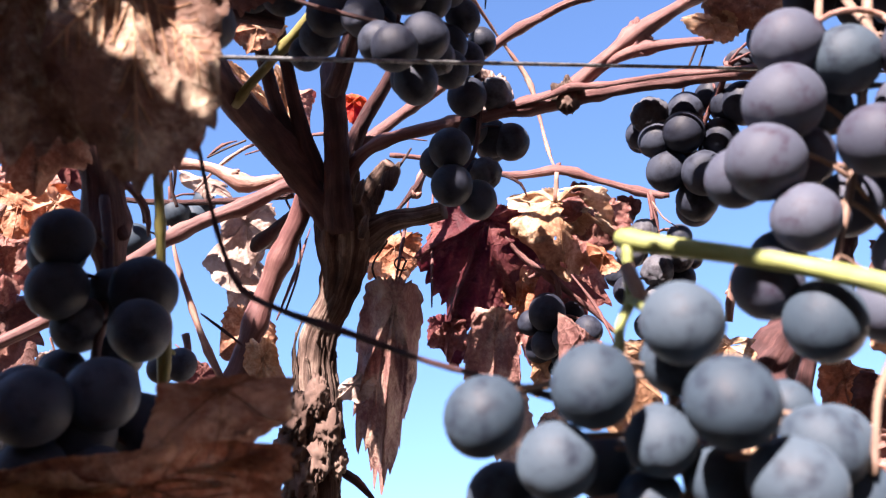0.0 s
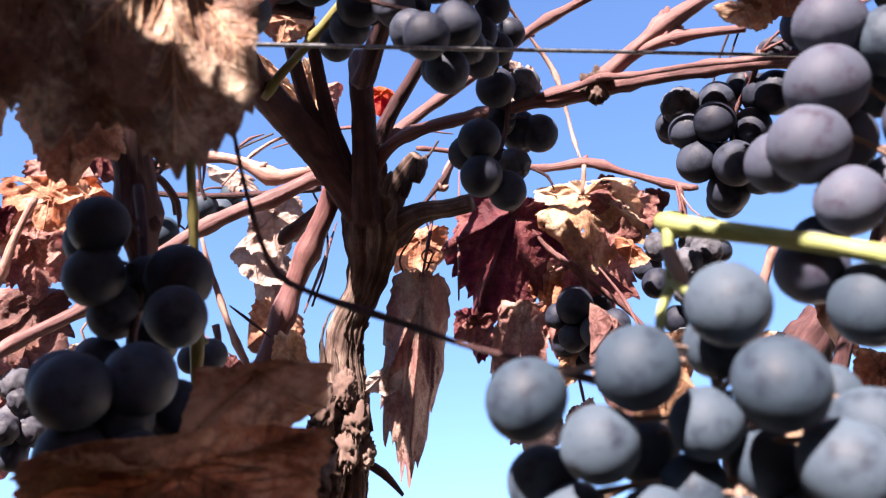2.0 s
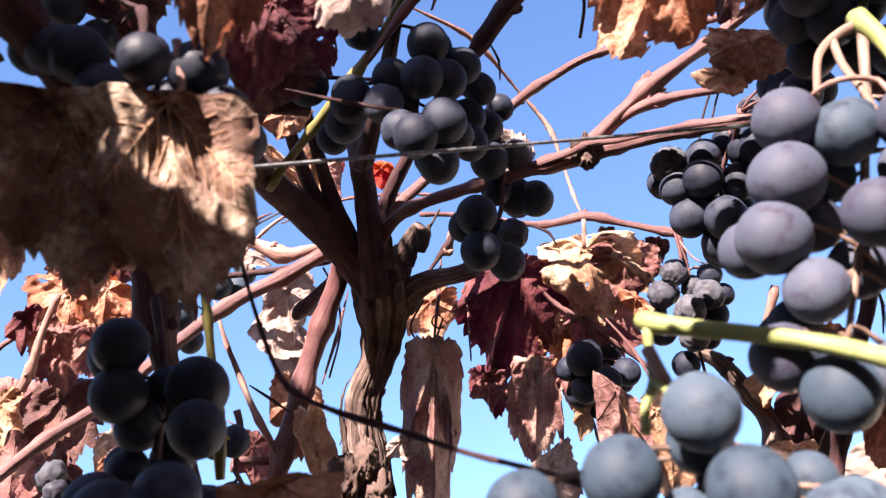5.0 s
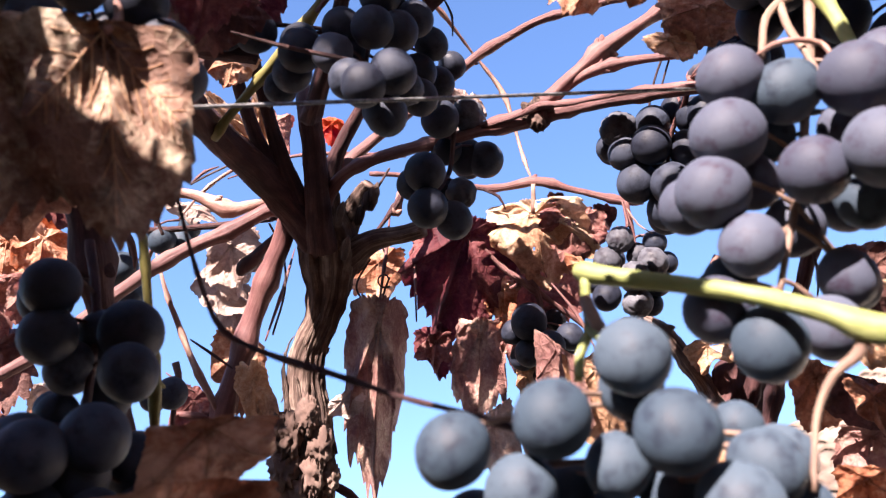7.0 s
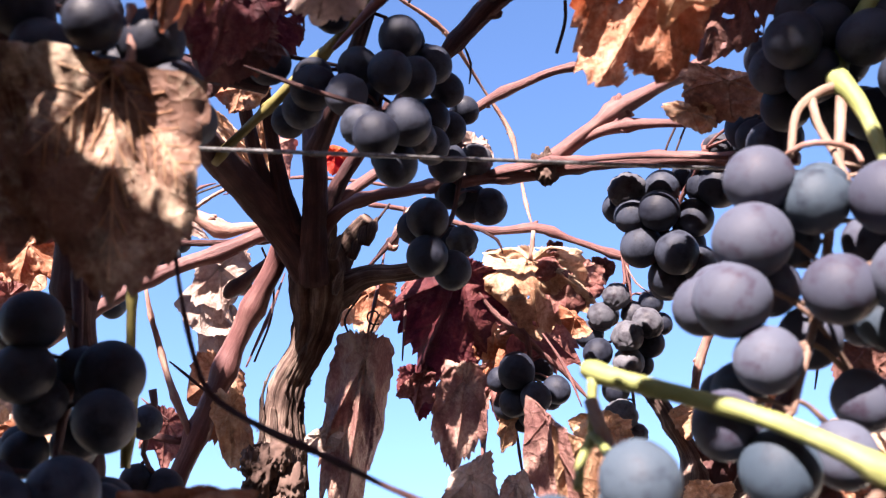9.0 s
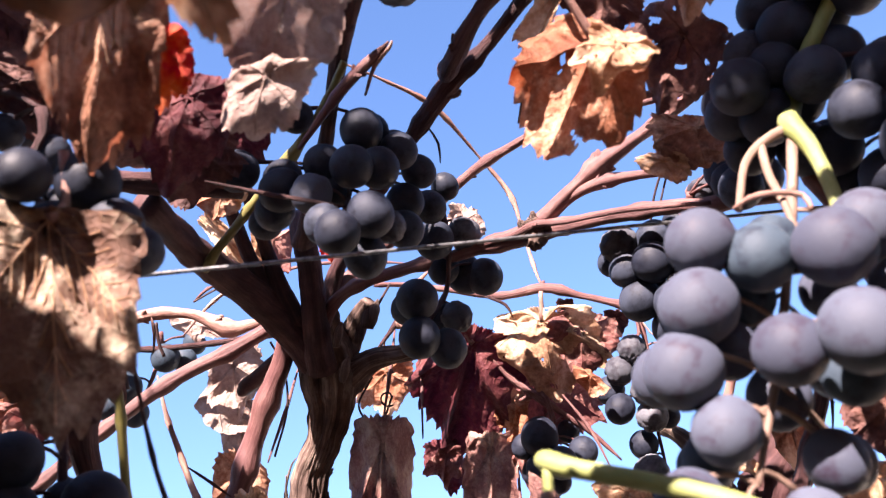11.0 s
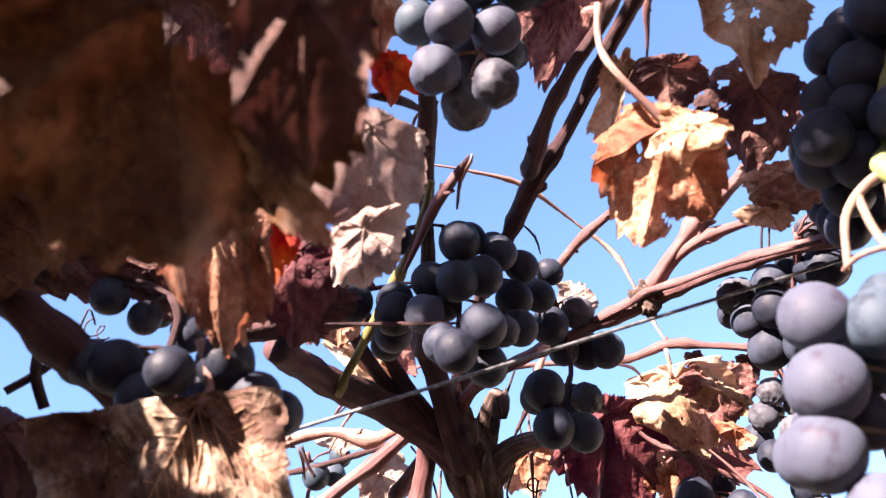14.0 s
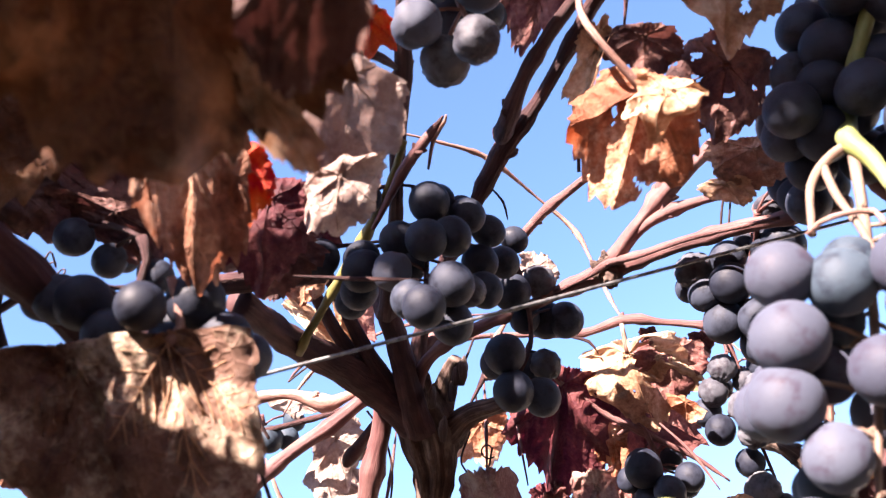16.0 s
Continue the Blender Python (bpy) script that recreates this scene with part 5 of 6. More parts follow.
leaf("brown leaf behind a dark cane", corners((-0.2279, 0.3247, 1.5613), (-0.1935, 0.3380, 1.5719), (-0.1923, 0.3531, 1.5435), (-0.2288, 0.3459, 1.5316)), LEAF_ROSE, 24, 0.1, 0.12, 0.1)
leaf("pinkish leaf behind dark grapes", corners((-0.2278, 0.3321, 1.5224), (-0.1954, 0.3414, 1.5287), (-0.1974, 0.3518, 1.4995), (-0.2229, 0.3463, 1.4934)), LEAF_ROSE, 25, 0.1, 0.12, 0.1)
leaf("big dry leaf, brown with a pale sunlit patch", corners((-0.0899, 0.1190, 1.4597), (-0.0526, 0.1274, 1.4600), (-0.0503, 0.1427, 1.4138), (-0.0807, 0.1351, 1.4135)), LEAF_SUN_DAPPLED, 26, 0.05, 0.05, 0.05, pleat=0.02, teeth=0.05, stem=[(-0.0687, 0.1253, 1.4629), (-0.0702, 0.1204, 1.4755)], vein_mat=LEAF_TAN, fill=0.97, back=0.12)
leaf("big brown leaf beside another dry leaf", corners((-0.1160, 0.1141, 1.4603), (-0.0781, 0.1235, 1.4606), (-0.0775, 0.1439, 1.4189), (-0.1134, 0.1343, 1.4193)), LEAF_SUN_DAPPLED, 62, 0.1, 0.06, 0.07, fill=0.95, back=0.15)
leaf("very large brown leaf hanging close overhead", corners((-0.0424, -0.0060, 1.4607), (0.0157, 0.0221, 1.4707), (-0.0063, 0.0695, 1.4492), (-0.0590, 0.0362, 1.4413)), LEAF_UMBER_SHADED, 27, 0.06, 0.03, 0.06, fill=0.97, tears=((0.10, 0.28, 0.15), (0.20, 0.24, 0.13), (0.28, 0.05, 0.10), (0.37, 0.20, 0.10), (0.46, 0.34, 0.10), (0.60, 0.17, 0.05)))
leaf("pointed brown lobe of a leaf", corners((-0.0655, 0.0734, 1.5036), (-0.0312, 0.0803, 1.5081), (-0.0505, 0.1219, 1.4684), (-0.0705, 0.1114, 1.4706)), LEAF_BROWN, 28, 0.06, 0.04, 0.05, pleat=0.03, fill=0.92)
leaf("pale lilac-grey leaf with a rolled rim", corners((-0.0252, 0.0939, 1.5324), (-0.0003, 0.1108, 1.5194), (-0.0104, 0.1340, 1.5061), (-0.0416, 0.1257, 1.5080)), LEAF_PALE, 29, 0.18, 0.08, 0.07, pleat=0.012, teeth=0.05, fill=0.95, back=0.4)
leaf("rose-white crumpled leaf in sun", corners((-0.0364, 0.1254, 1.5119), (-0.0112, 0.1266, 1.5118), (-0.0205, 0.1421, 1.4924), (-0.0408, 0.1379, 1.4969)), LEAF_PALE, 30, 0.14, 0.14, 0.12, pleat=0.012, fill=0.9)
leaf("translucent scarlet leaf in backlight", corners((-0.0551, 0.1086, 1.5117), (-0.0406, 0.1147, 1.5130), (-0.0468, 0.1294, 1.4957), (-0.0617, 0.1222, 1.4951)), LEAF_RED, 31, 0.05, 0.08, 0.08)
leaf("dark wine-red leaf in shade", corners((-0.0721, 0.1430, 1.5368), (-0.0398, 0.1533, 1.5340), (-0.0501, 0.1728, 1.5078), (-0.0806, 0.1632, 1.5106)), LEAF_WINE, 32, 0.05, 0.1, 0.08)
leaf("bright red leaf beside grapes", corners((-0.0203, 0.1230, 1.5841), (-0.0024, 0.1281, 1.5838), (-0.0095, 0.1438, 1.5710), (-0.0252, 0.1376, 1.5725)), LEAF_RED, 33, 0.1, 0.25, 0.12, fill=0.9)
leaf("cream and orange frilled leaf", corners((-0.0144, 0.1034, 1.5973), (0.0004, 0.1100, 1.5957), (-0.0076, 0.1281, 1.5830), (-0.0233, 0.1227, 1.5836)), LEAF_ORANGE, 34, 0.05, 0.15, 0.14)
leaf("purple-brown leaf hanging by the cane", corners((0.0362, 0.1257, 1.6116), (0.0778, 0.1364, 1.6009), (0.0507, 0.1549, 1.5845), (0.0271, 0.1588, 1.5819)), LEAF_ROSE, 35, 0.05, 0.08, 0.07)
leaf("tan leaf rolled into a tube", corners((0.0539, 0.1479, 1.5705), (0.0699, 0.1407, 1.5678), (0.0534, 0.1605, 1.5459), (0.0424, 0.1657, 1.5487)), LEAF_TAN, 36, 0.35, 0.2, 0.05)
leaf("large crumpled orange and cream leaf in full sun", corners((0.0520, 0.1319, 1.5423), (0.0888, 0.1395, 1.5197), (0.0656, 0.1606, 1.4909), (0.0369, 0.1560, 1.5110)), LEAF_ORANGE, 37, 0.08, 0.15, 0.13, holes=0.06, pleat=0.05, stem=[(0.0580, 0.1315, 1.5446), (0.0560, 0.1301, 1.5588), (0.0594, 0.1262, 1.5739)], back=0.35)
leaf("cream crumpled lobe of a sunlit leaf", corners((0.0634, 0.1280, 1.5268), (0.0851, 0.1323, 1.5107), (0.0759, 0.1399, 1.5023), (0.0559, 0.1420, 1.5100)), LEAF_TAN, 38, 0.1, 0.2, 0.16, holes=0.08)
leaf("dark dead leaf in shade", corners((0.0649, 0.1467, 1.5702), (0.0878, 0.1468, 1.5590), (0.0854, 0.1601, 1.5476), (0.0641, 0.1609, 1.5580)), LEAF_DARK, 39, 0.08, 0.12, 0.1)
leaf("tan leaf full of small holes", corners((0.0862, 0.1177, 1.5689), (0.1196, 0.1215, 1.5491), (0.1085, 0.1373, 1.5335), (0.0838, 0.1440, 1.5423)), LEAF_TAN, 40, 0.08, 0.15, 0.12, holes=0.2)
leaf("dark tattered leaf full of holes", corners((0.0884, 0.1577, 1.5697), (0.1211, 0.1583, 1.5515), (0.1051, 0.1836, 1.5315), (0.0823, 0.1821, 1.5478)), LEAF_DARK, 41, 0.08, 0.15, 0.12, holes=0.16)
leaf("tan-brown leaf draped over the cane", corners((0.0965, 0.2091, 1.5647), (0.1291, 0.2007, 1.5497), (0.1335, 0.2062, 1.5340), (0.0953, 0.2209, 1.5461)), LEAF_BROWN, 42, 0.08, 0.1, 0.1)
leaf("cream leaf with an orange underside", corners((0.0901, 0.2252, 1.5587), (0.1124, 0.2179, 1.5490), (0.1119, 0.2215, 1.5377), (0.1004, 0.2280, 1.5440)), LEAF_TAN, 43, 0.1, 0.1, 0.1)
leaf("brown curled leaf beside grapes", corners((0.1557, 0.3118, 1.4508), (0.1791, 0.3148, 1.4458), (0.1726, 0.3243, 1.4200), (0.1568, 0.3290, 1.4240)), LEAF_BROWN, 45, 0.1, 0.12, 0.13, teeth=0.04, fill=0.9)
leaf("dark curled dead leaf on a stem", corners((0.1482, 0.2437, 1.4616), (0.1668, 0.2338, 1.4587), (0.1666, 0.2426, 1.4416), (0.1512, 0.2514, 1.4425)), LEAF_DARK, 46, 0.1, 0.2, 0.12)
leaf("dark brown shrivelled leaf above a tiled roof", corners((0.1663, 0.3070, 1.4433), (0.2029, 0.3067, 1.4284), (0.1968, 0.3142, 1.4076), (0.1636, 0.3197, 1.4236)), LEAF_DARK, 111, 0.1, 0.15, 0.12, teeth=0.05, fill=0.9, back=0.2)
leaf("torn rose-brown leaf hanging before the roof", corners((0.1637, 0.3030, 1.4163), (0.1898, 0.3056, 1.4118), (0.1838, 0.3138, 1.3900), (0.1579, 0.3148, 1.3981)), LEAF_TAUPE, 112, 0.08, 0.12, 0.12, holes=0.1, fill=0.85, back=0.2)
leaf("shaggy sunlit tan leaf caught on the next trunk", corners((0.1454, 0.4134, 1.5131), (0.1735, 0.4152, 1.5098), (0.1671, 0.4213, 1.4912), (0.1471, 0.4252, 1.4946)), LEAF_TAN, 113, 0.1, 0.3, 0.2, holes=0.15)
leaf("orange leaf low beside grapes", corners((0.1405, 0.2733, 1.3920), (0.1605, 0.2649, 1.3863), (0.1575, 0.2710, 1.3694), (0.1393, 0.2788, 1.3741)), LEAF_ORANGE, 47, 0.1, 0.12, 0.08)
leaf("cream sunlit tip of a leaf", corners((0.0190, 0.3870, 1.4547), (0.0421, 0.3811, 1.4666), (0.0466, 0.3866, 1.4312), (0.0184, 0.3890, 1.4307)), LEAF_PALE, 48, 0.08, 0.1, 0.1)
leaf("cream sunlit tip of a leaf", corners((0.0453, 0.3856, 1.4526), (0.0602, 0.3815, 1.4590), (0.0625, 0.3845, 1.4313), (0.0452, 0.3868, 1.4312)), LEAF_PALE, 49, 0.08, 0.1, 0.1)
leaf("white-lit leaf edge beside the trunk", corners((-0.0556, 0.3933, 1.4723), (-0.0365, 0.3916, 1.4825), (-0.0339, 0.3975, 1.4674), (-0.0520, 0.3967, 1.4639)), LEAF_PALE, 50, 0.08, 0.1, 0.1)
leaf("orange-brown leaf caught between the arms", corners((-0.0888, 0.2341, 1.5643), (-0.0614, 0.2352, 1.5643), (-0.0691, 0.2384, 1.5513), (-0.0864, 0.2384, 1.5530)), LEAF_ORANGE, 51, 0.08, 0.12, 0.08)
leaf("crimson crumpled leaf full of holes", corners((-0.0714, 0.1945, 1.5650), (-0.0444, 0.1917, 1.5672), (-0.0429, 0.2105, 1.5503), (-0.0674, 0.2084, 1.5535)), LEAF_WINE, 52, 0.1, 0.2, 0.16, holes=0.12)
leaf("tan leaf strip behind the dark arm", corners((-0.1111, 0.2940, 1.5975), (-0.0996, 0.2948, 1.6010), (-0.0732, 0.3203, 1.5788), (-0.0867, 0.3204, 1.5744)), LEAF_TAN, 53, 0.08, 0.1, 0.1)
leaf("tan leaf strip behind the dark arm", corners((-0.0850, 0.2985, 1.6017), (-0.0769, 0.2993, 1.6031), (-0.0717, 0.3222, 1.5768), (-0.0826, 0.3209, 1.5751)), LEAF_TAN, 54, 0.08, 0.1, 0.1)
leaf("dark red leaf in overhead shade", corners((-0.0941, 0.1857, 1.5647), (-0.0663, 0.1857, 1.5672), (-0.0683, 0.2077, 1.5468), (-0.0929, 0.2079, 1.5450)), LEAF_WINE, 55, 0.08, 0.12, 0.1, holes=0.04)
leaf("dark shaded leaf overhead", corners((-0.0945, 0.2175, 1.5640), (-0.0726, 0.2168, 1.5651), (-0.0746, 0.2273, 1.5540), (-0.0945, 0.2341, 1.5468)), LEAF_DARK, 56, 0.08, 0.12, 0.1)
leaf("red leaf scrap on the arm", corners((-0.0529, 0.3181, 1.6025), (-0.0385, 0.3197, 1.6030), (-0.0407, 0.3288, 1.5914), (-0.0524, 0.3273, 1.5913)), LEAF_RED, 57, 0.08, 0.15, 0.1)
leaf("purple leaf at the top of the cane", corners((0.0519, 0.1579, 1.6379), (0.0671, 0.1611, 1.6343), (0.0622, 0.1771, 1.6233), (0.0478, 0.1742, 1.6266)), LEAF_ROSE, 58, 0.08, 0.15, 0.1)
leaf("dark brown shrivelled leaf by the red cane", corners((0.0714, 0.3717, 1.5870), (0.0822, 0.3713, 1.5847), (0.0808, 0.3790, 1.5747), (0.0700, 0.3804, 1.5757)), LEAF_DARK, 59, 0.1, 0.2, 0.15)
leaf("dark shrivelled leaf at the cane's end", corners((0.0944, 0.3732, 1.5783), (0.1108, 0.3712, 1.5748), (0.1095, 0.3796, 1.5636), (0.0961, 0.3830, 1.5641)), LEAF_DARK, 60, 0.1, 0.2, 0.15)

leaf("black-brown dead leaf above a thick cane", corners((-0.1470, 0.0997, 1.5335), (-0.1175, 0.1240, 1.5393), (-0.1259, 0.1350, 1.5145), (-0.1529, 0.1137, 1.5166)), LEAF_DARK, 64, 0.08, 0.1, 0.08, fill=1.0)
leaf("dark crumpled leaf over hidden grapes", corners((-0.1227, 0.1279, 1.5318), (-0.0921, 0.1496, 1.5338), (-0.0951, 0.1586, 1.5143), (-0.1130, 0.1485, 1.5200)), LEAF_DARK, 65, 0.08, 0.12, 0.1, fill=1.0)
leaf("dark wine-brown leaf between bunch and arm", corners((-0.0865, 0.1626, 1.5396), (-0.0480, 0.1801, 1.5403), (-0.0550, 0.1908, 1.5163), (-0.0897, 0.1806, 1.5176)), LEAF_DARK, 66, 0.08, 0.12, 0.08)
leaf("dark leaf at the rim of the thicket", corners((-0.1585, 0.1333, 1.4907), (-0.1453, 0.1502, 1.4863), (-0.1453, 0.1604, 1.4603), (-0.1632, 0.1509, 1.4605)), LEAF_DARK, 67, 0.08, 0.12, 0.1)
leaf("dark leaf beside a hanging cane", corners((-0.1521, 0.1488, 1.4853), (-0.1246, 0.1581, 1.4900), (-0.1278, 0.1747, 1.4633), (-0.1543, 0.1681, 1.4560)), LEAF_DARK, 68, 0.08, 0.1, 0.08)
leaf("rust-brown leaf beside a hanging cane", corners((-0.1587, 0.1716, 1.4744), (-0.1365, 0.1780, 1.4780), (-0.1413, 0.1921, 1.4481), (-0.1563, 0.1859, 1.4511)), LEAF_BROWN, 69, 0.08, 0.1, 0.1)
leaf("rust-red leaf low beside hanging canes", corners((-0.1564, 0.2385, 1.5213), (-0.1336, 0.2516, 1.5212), (-0.1336, 0.2614, 1.5000), (-0.1572, 0.2580, 1.4967)), LEAF_WINE, 70, 0.08, 0.1, 0.1)
leaf("pinkish withered leaf behind the long cane", corners((-0.1320, 0.3778, 1.4799), (-0.1104, 0.3838, 1.4814), (-0.1095, 0.3909, 1.4511), (-0.1308, 0.3899, 1.4517)), LEAF_ROSE, 71, 0.1, 0.15, 0.1)
leaf("rose leaf scrap behind the head of the trunk", corners((-0.0873, 0.3115, 1.6087), (-0.0641, 0.3196, 1.6071), (-0.0701, 0.3311, 1.5792), (-0.0913, 0.3281, 1.5834)), LEAF_ROSE, 72, 0.1, 0.2, 0.12)
leaf("tan leaf scrap behind the dark arm", corners((-0.1007, 0.3119, 1.6017), (-0.0844, 0.3201, 1.5984), (-0.0822, 0.3287, 1.5776), (-0.1026, 0.3238, 1.5840)), LEAF_TAN, 73, 0.1, 0.2, 0.12)
leaf("pinkish pale leaf behind the long cane", corners((-0.1175, 0.3492, 1.5492), (-0.0864, 0.3527, 1.5611), (-0.0848, 0.3664, 1.5244), (-0.1137, 0.3640, 1.5227)), LEAF_PALE, 74, 0.1, 0.15, 0.1)
leaf("pale leaf behind far blue grapes", corners((-0.1480, 0.3617, 1.5905), (-0.1197, 0.3748, 1.5873), (-0.1206, 0.3766, 1.5735), (-0.1458, 0.3697, 1.5792)), LEAF_PALE, 75, 0.1, 0.2, 0.12)
leaf("pale crumpled leaf beside dark grapes", corners((0.0162, 0.2893, 1.5973), (0.0362, 0.2962, 1.5887), (0.0311, 0.3060, 1.5659), (0.0097, 0.3067, 1.5728)), LEAF_PALE, 76, 0.1, 0.2, 0.12)
leaf("rose-brown leaf above a tan one", corners((0.0670, 0.3623, 1.5771), (0.1030, 0.3633, 1.5673), (0.0950, 0.3754, 1.5354), (0.0644, 0.3769, 1.5509)), LEAF_ROSE, 77, 0.1, 0.15, 0.12)
leaf("small orange curled withered leaf", corners((0.0737, 0.3595, 1.5392), (0.0929, 0.3620, 1.5291), (0.0878, 0.3622, 1.5181), (0.0724, 0.3657, 1.5267)), LEAF_ORANGE, 78, 0.1, 0.25, 0.1)
leaf("brown leaf under the shrivelled bunch", corners((0.0702, 0.3150, 1.4596), (0.0947, 0.3098, 1.4570), (0.0905, 0.3149, 1.4366), (0.0741, 0.3241, 1.4381)), LEAF_TAN, 79, 0.1, 0.15, 0.1)
leaf("red-orange leaf glowing behind dark grapes", corners((-0.1906, 0.3092, 1.5056), (-0.1725, 0.3162, 1.5108), (-0.1689, 0.3223, 1.4913), (-0.1886, 0.3216, 1.4842)), LEAF_ROSE, 80, 0.1, 0.1, 0.1)
leaf("rust-orange twisted leaf among far canes", corners((-0.1958, 0.3029, 1.5353), (-0.1632, 0.3141, 1.5357), (-0.1664, 0.3248, 1.5076), (-0.1930, 0.3154, 1.5099)), LEAF_ORANGE, 81, 0.15, 0.25, 0.14, pleat=0.06)
leaf("rust-red small leaf curled on a thin cane", corners((-0.2311, 0.3155, 1.5237), (-0.2149, 0.3222, 1.5301), (-0.2158, 0.3303, 1.5062), (-0.2299, 0.3273, 1.5069)), LEAF_WINE, 82, 0.15, 0.3, 0.14)
leaf("tan and pink leaf crushed against a cane", corners((-0.2455, 0.3291, 1.4847), (-0.2215, 0.3348, 1.4921), (-0.2200, 0.3424, 1.4663), (-0.2406, 0.3382, 1.4600)), LEAF_TAN, 83, 0.15, 0.25, 0.14, pleat=0.06)
leaf("cream crumpled scrap of leaf", corners((-0.1948, 0.3641, 1.4773), (-0.1759, 0.3660, 1.4802), (-0.1754, 0.3711, 1.4556), (-0.1911, 0.3704, 1.4533)), LEAF_PALE, 84, 0.15, 0.3, 0.14)
leaf("dark rust-brown leaf round a hanging cane", corners((-0.1440, 0.1899, 1.4843), (-0.1113, 0.2024, 1.4847), (-0.1150, 0.2140, 1.4588), (-0.1430, 0.2055, 1.4573)), LEAF_BROWN, 85, 0.12, 0.2, 0.1)
leaf("brown-pink leaf low among dry leaves", corners((-0.2320, 0.3593, 1.4683), (-0.2003, 0.3723, 1.4661), (-0.2010, 0.3815, 1.4242), (-0.2314, 0.3710, 1.4224)), LEAF_ROSE, 86, 0.15, 0.25, 0.12)
leaf("brown folded leaf behind the shrivelled grapes", corners((0.1508, 0.3344, 1.4975), (0.1714, 0.3225, 1.4900), (0.1729, 0.3308, 1.4559), (0.1510, 0.3441, 1.4624)), LEAF_BROWN, 87, 0.15, 0.25, 0.12)
leaf("rose curled scrap below the wine-red leaf", corners((-0.0044, 0.4134, 1.5236), (0.0145, 0.4140, 1.5221), (0.0096, 0.4201, 1.4990), (-0.0076, 0.4234, 1.5040)), LEAF_ROSE, 88, 0.15, 0.3, 0.14)
leaf("orange scrap of leaf below the tan one", corners((0.0350, 0.3963, 1.5465), (0.0552, 0.3963, 1.5428), (0.0501, 0.4059, 1.5213), (0.0333, 0.4106, 1.5221)), LEAF_ORANGE, 89, 0.1, 0.2, 0.1)
leaf("cream torn leaf behind the near grapes", corners((0.0729, 0.3514, 1.4766), (0.0943, 0.3422, 1.4734), (0.0950, 0.3440, 1.4574), (0.0753, 0.3537, 1.4590)), LEAF_TAN, 90, 0.1, 0.2, 0.1)
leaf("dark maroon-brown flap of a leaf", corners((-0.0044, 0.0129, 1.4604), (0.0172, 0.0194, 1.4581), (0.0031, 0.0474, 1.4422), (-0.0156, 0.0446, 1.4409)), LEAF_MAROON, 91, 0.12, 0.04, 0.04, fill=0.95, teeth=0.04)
leaf("cream rim of a leaf beside a brown flap", corners((-0.0250, 0.0476, 1.4607), (-0.0159, 0.0496, 1.4607), (-0.0078, 0.0705, 1.4484), (-0.0186, 0.0687, 1.4478)), LEAF_TAN, 92, 0.06, 0.03, 0.03, fill=0.9)
bunch("dark grapes in the thicket beside a red cane", [
    (0.1381, 0.1501, 1.4988, 0.00829), (0.1471, 0.1452, 1.4820, 0.00982), (0.1474, 0.1644, 1.4859, 0.00844), (0.1505, 0.1316, 1.4847, 0.00691), (0.1450, 0.1438, 1.5076, 0.00777), (0.1585, 0.1748, 1.4827, 0.00831), (0.1425, 0.1765, 1.5083, 0.00841),
    (0.1332, 0.1549, 1.5191, 0.00842), (0.1596, 0.1521, 1.4732, 0.00904), (0.1617, 0.1413, 1.4826, 0.00890), (0.1544, 0.1910, 1.4925, 0.00773), (0.1499, 0.1894, 1.5057, 0.00790)],
    "dark", (0.1546, 0.1359, 1.5223), 1, (), (), 15, CANE_DARK)
bunch("blue-black and shrivelled grapes behind a red cane", [
    (0.1847, 0.2028, 1.4980, 0.00769), (0.1805, 0.2144, 1.4868, 0.01063), (0.1890, 0.2133, 1.4803, 0.00967), (0.1843, 0.2268, 1.4752, 0.00745), (0.1900, 0.2266, 1.4698, 0.00820), (0.1892, 0.2382, 1.4625, 0.00584), (0.1949, 0.2069, 1.4929, 0.00912), (0.1885, 0.2373, 1.4862, 0.00608)],
    "dark", (0.1958, 0.1979, 1.5119), 1, (0, 5), (), 16, CANE_RED)
limb("cane", [(0.1398, 0.1927, 1.5164, 0.00325), (0.1499, 0.1978, 1.4961, 0.00397), (0.1541, 0.2019, 1.4789, 0.00427), (0.1576, 0.2049, 1.4619, 0.00455), (0.1615, 0.2088, 1.4408, 0.00478), (0.1650, 0.2085, 1.4250, 0.00462), (0.1727, 0.2106, 1.4100, 0.00450)], CANE_RED, 0.14, 0.12, 16, 50, (4,), "smooth red-brown cane in sun")
limb("cane", [(0.1714, 0.2928, 1.4980, 0.00346), (0.1663, 0.3048, 1.4824, 0.00347), (0.1583, 0.3191, 1.4623, 0.00348), (0.1518, 0.3313, 1.4411, 0.00372), (0.1447, 0.3420, 1.4197, 0.00369)], CANE_DARK, 0.14, 0.1, 12, 51)
leaf("dark dead leaf behind grapes", corners((0.1486, 0.2388, 1.4558), (0.1682, 0.2301, 1.4530), (0.1669, 0.2364, 1.4296), (0.1491, 0.2487, 1.4356)), LEAF_DARK, 94, 0.12, 0.2, 0.1)
leaf("smooth brown leaf with a sunlit curved rim", corners((0.1310, 0.1926, 1.4196), (0.1561, 0.1737, 1.4159), (0.1527, 0.1750, 1.3901), (0.1355, 0.1887, 1.4022)), LEAF_TAN, 95, 0.14, 0.1, 0.03, pleat=0.015, teeth=0.03, fill=0.8)
leaf("tan brittle leaf behind the green stalk", corners((0.1453, 0.2501, 1.4365), (0.1586, 0.2448, 1.4342), (0.1612, 0.2465, 1.4125), (0.1463, 0.2564, 1.4206)), LEAF_TAN, 96, 0.12, 0.2, 0.1, pleat=0.06)
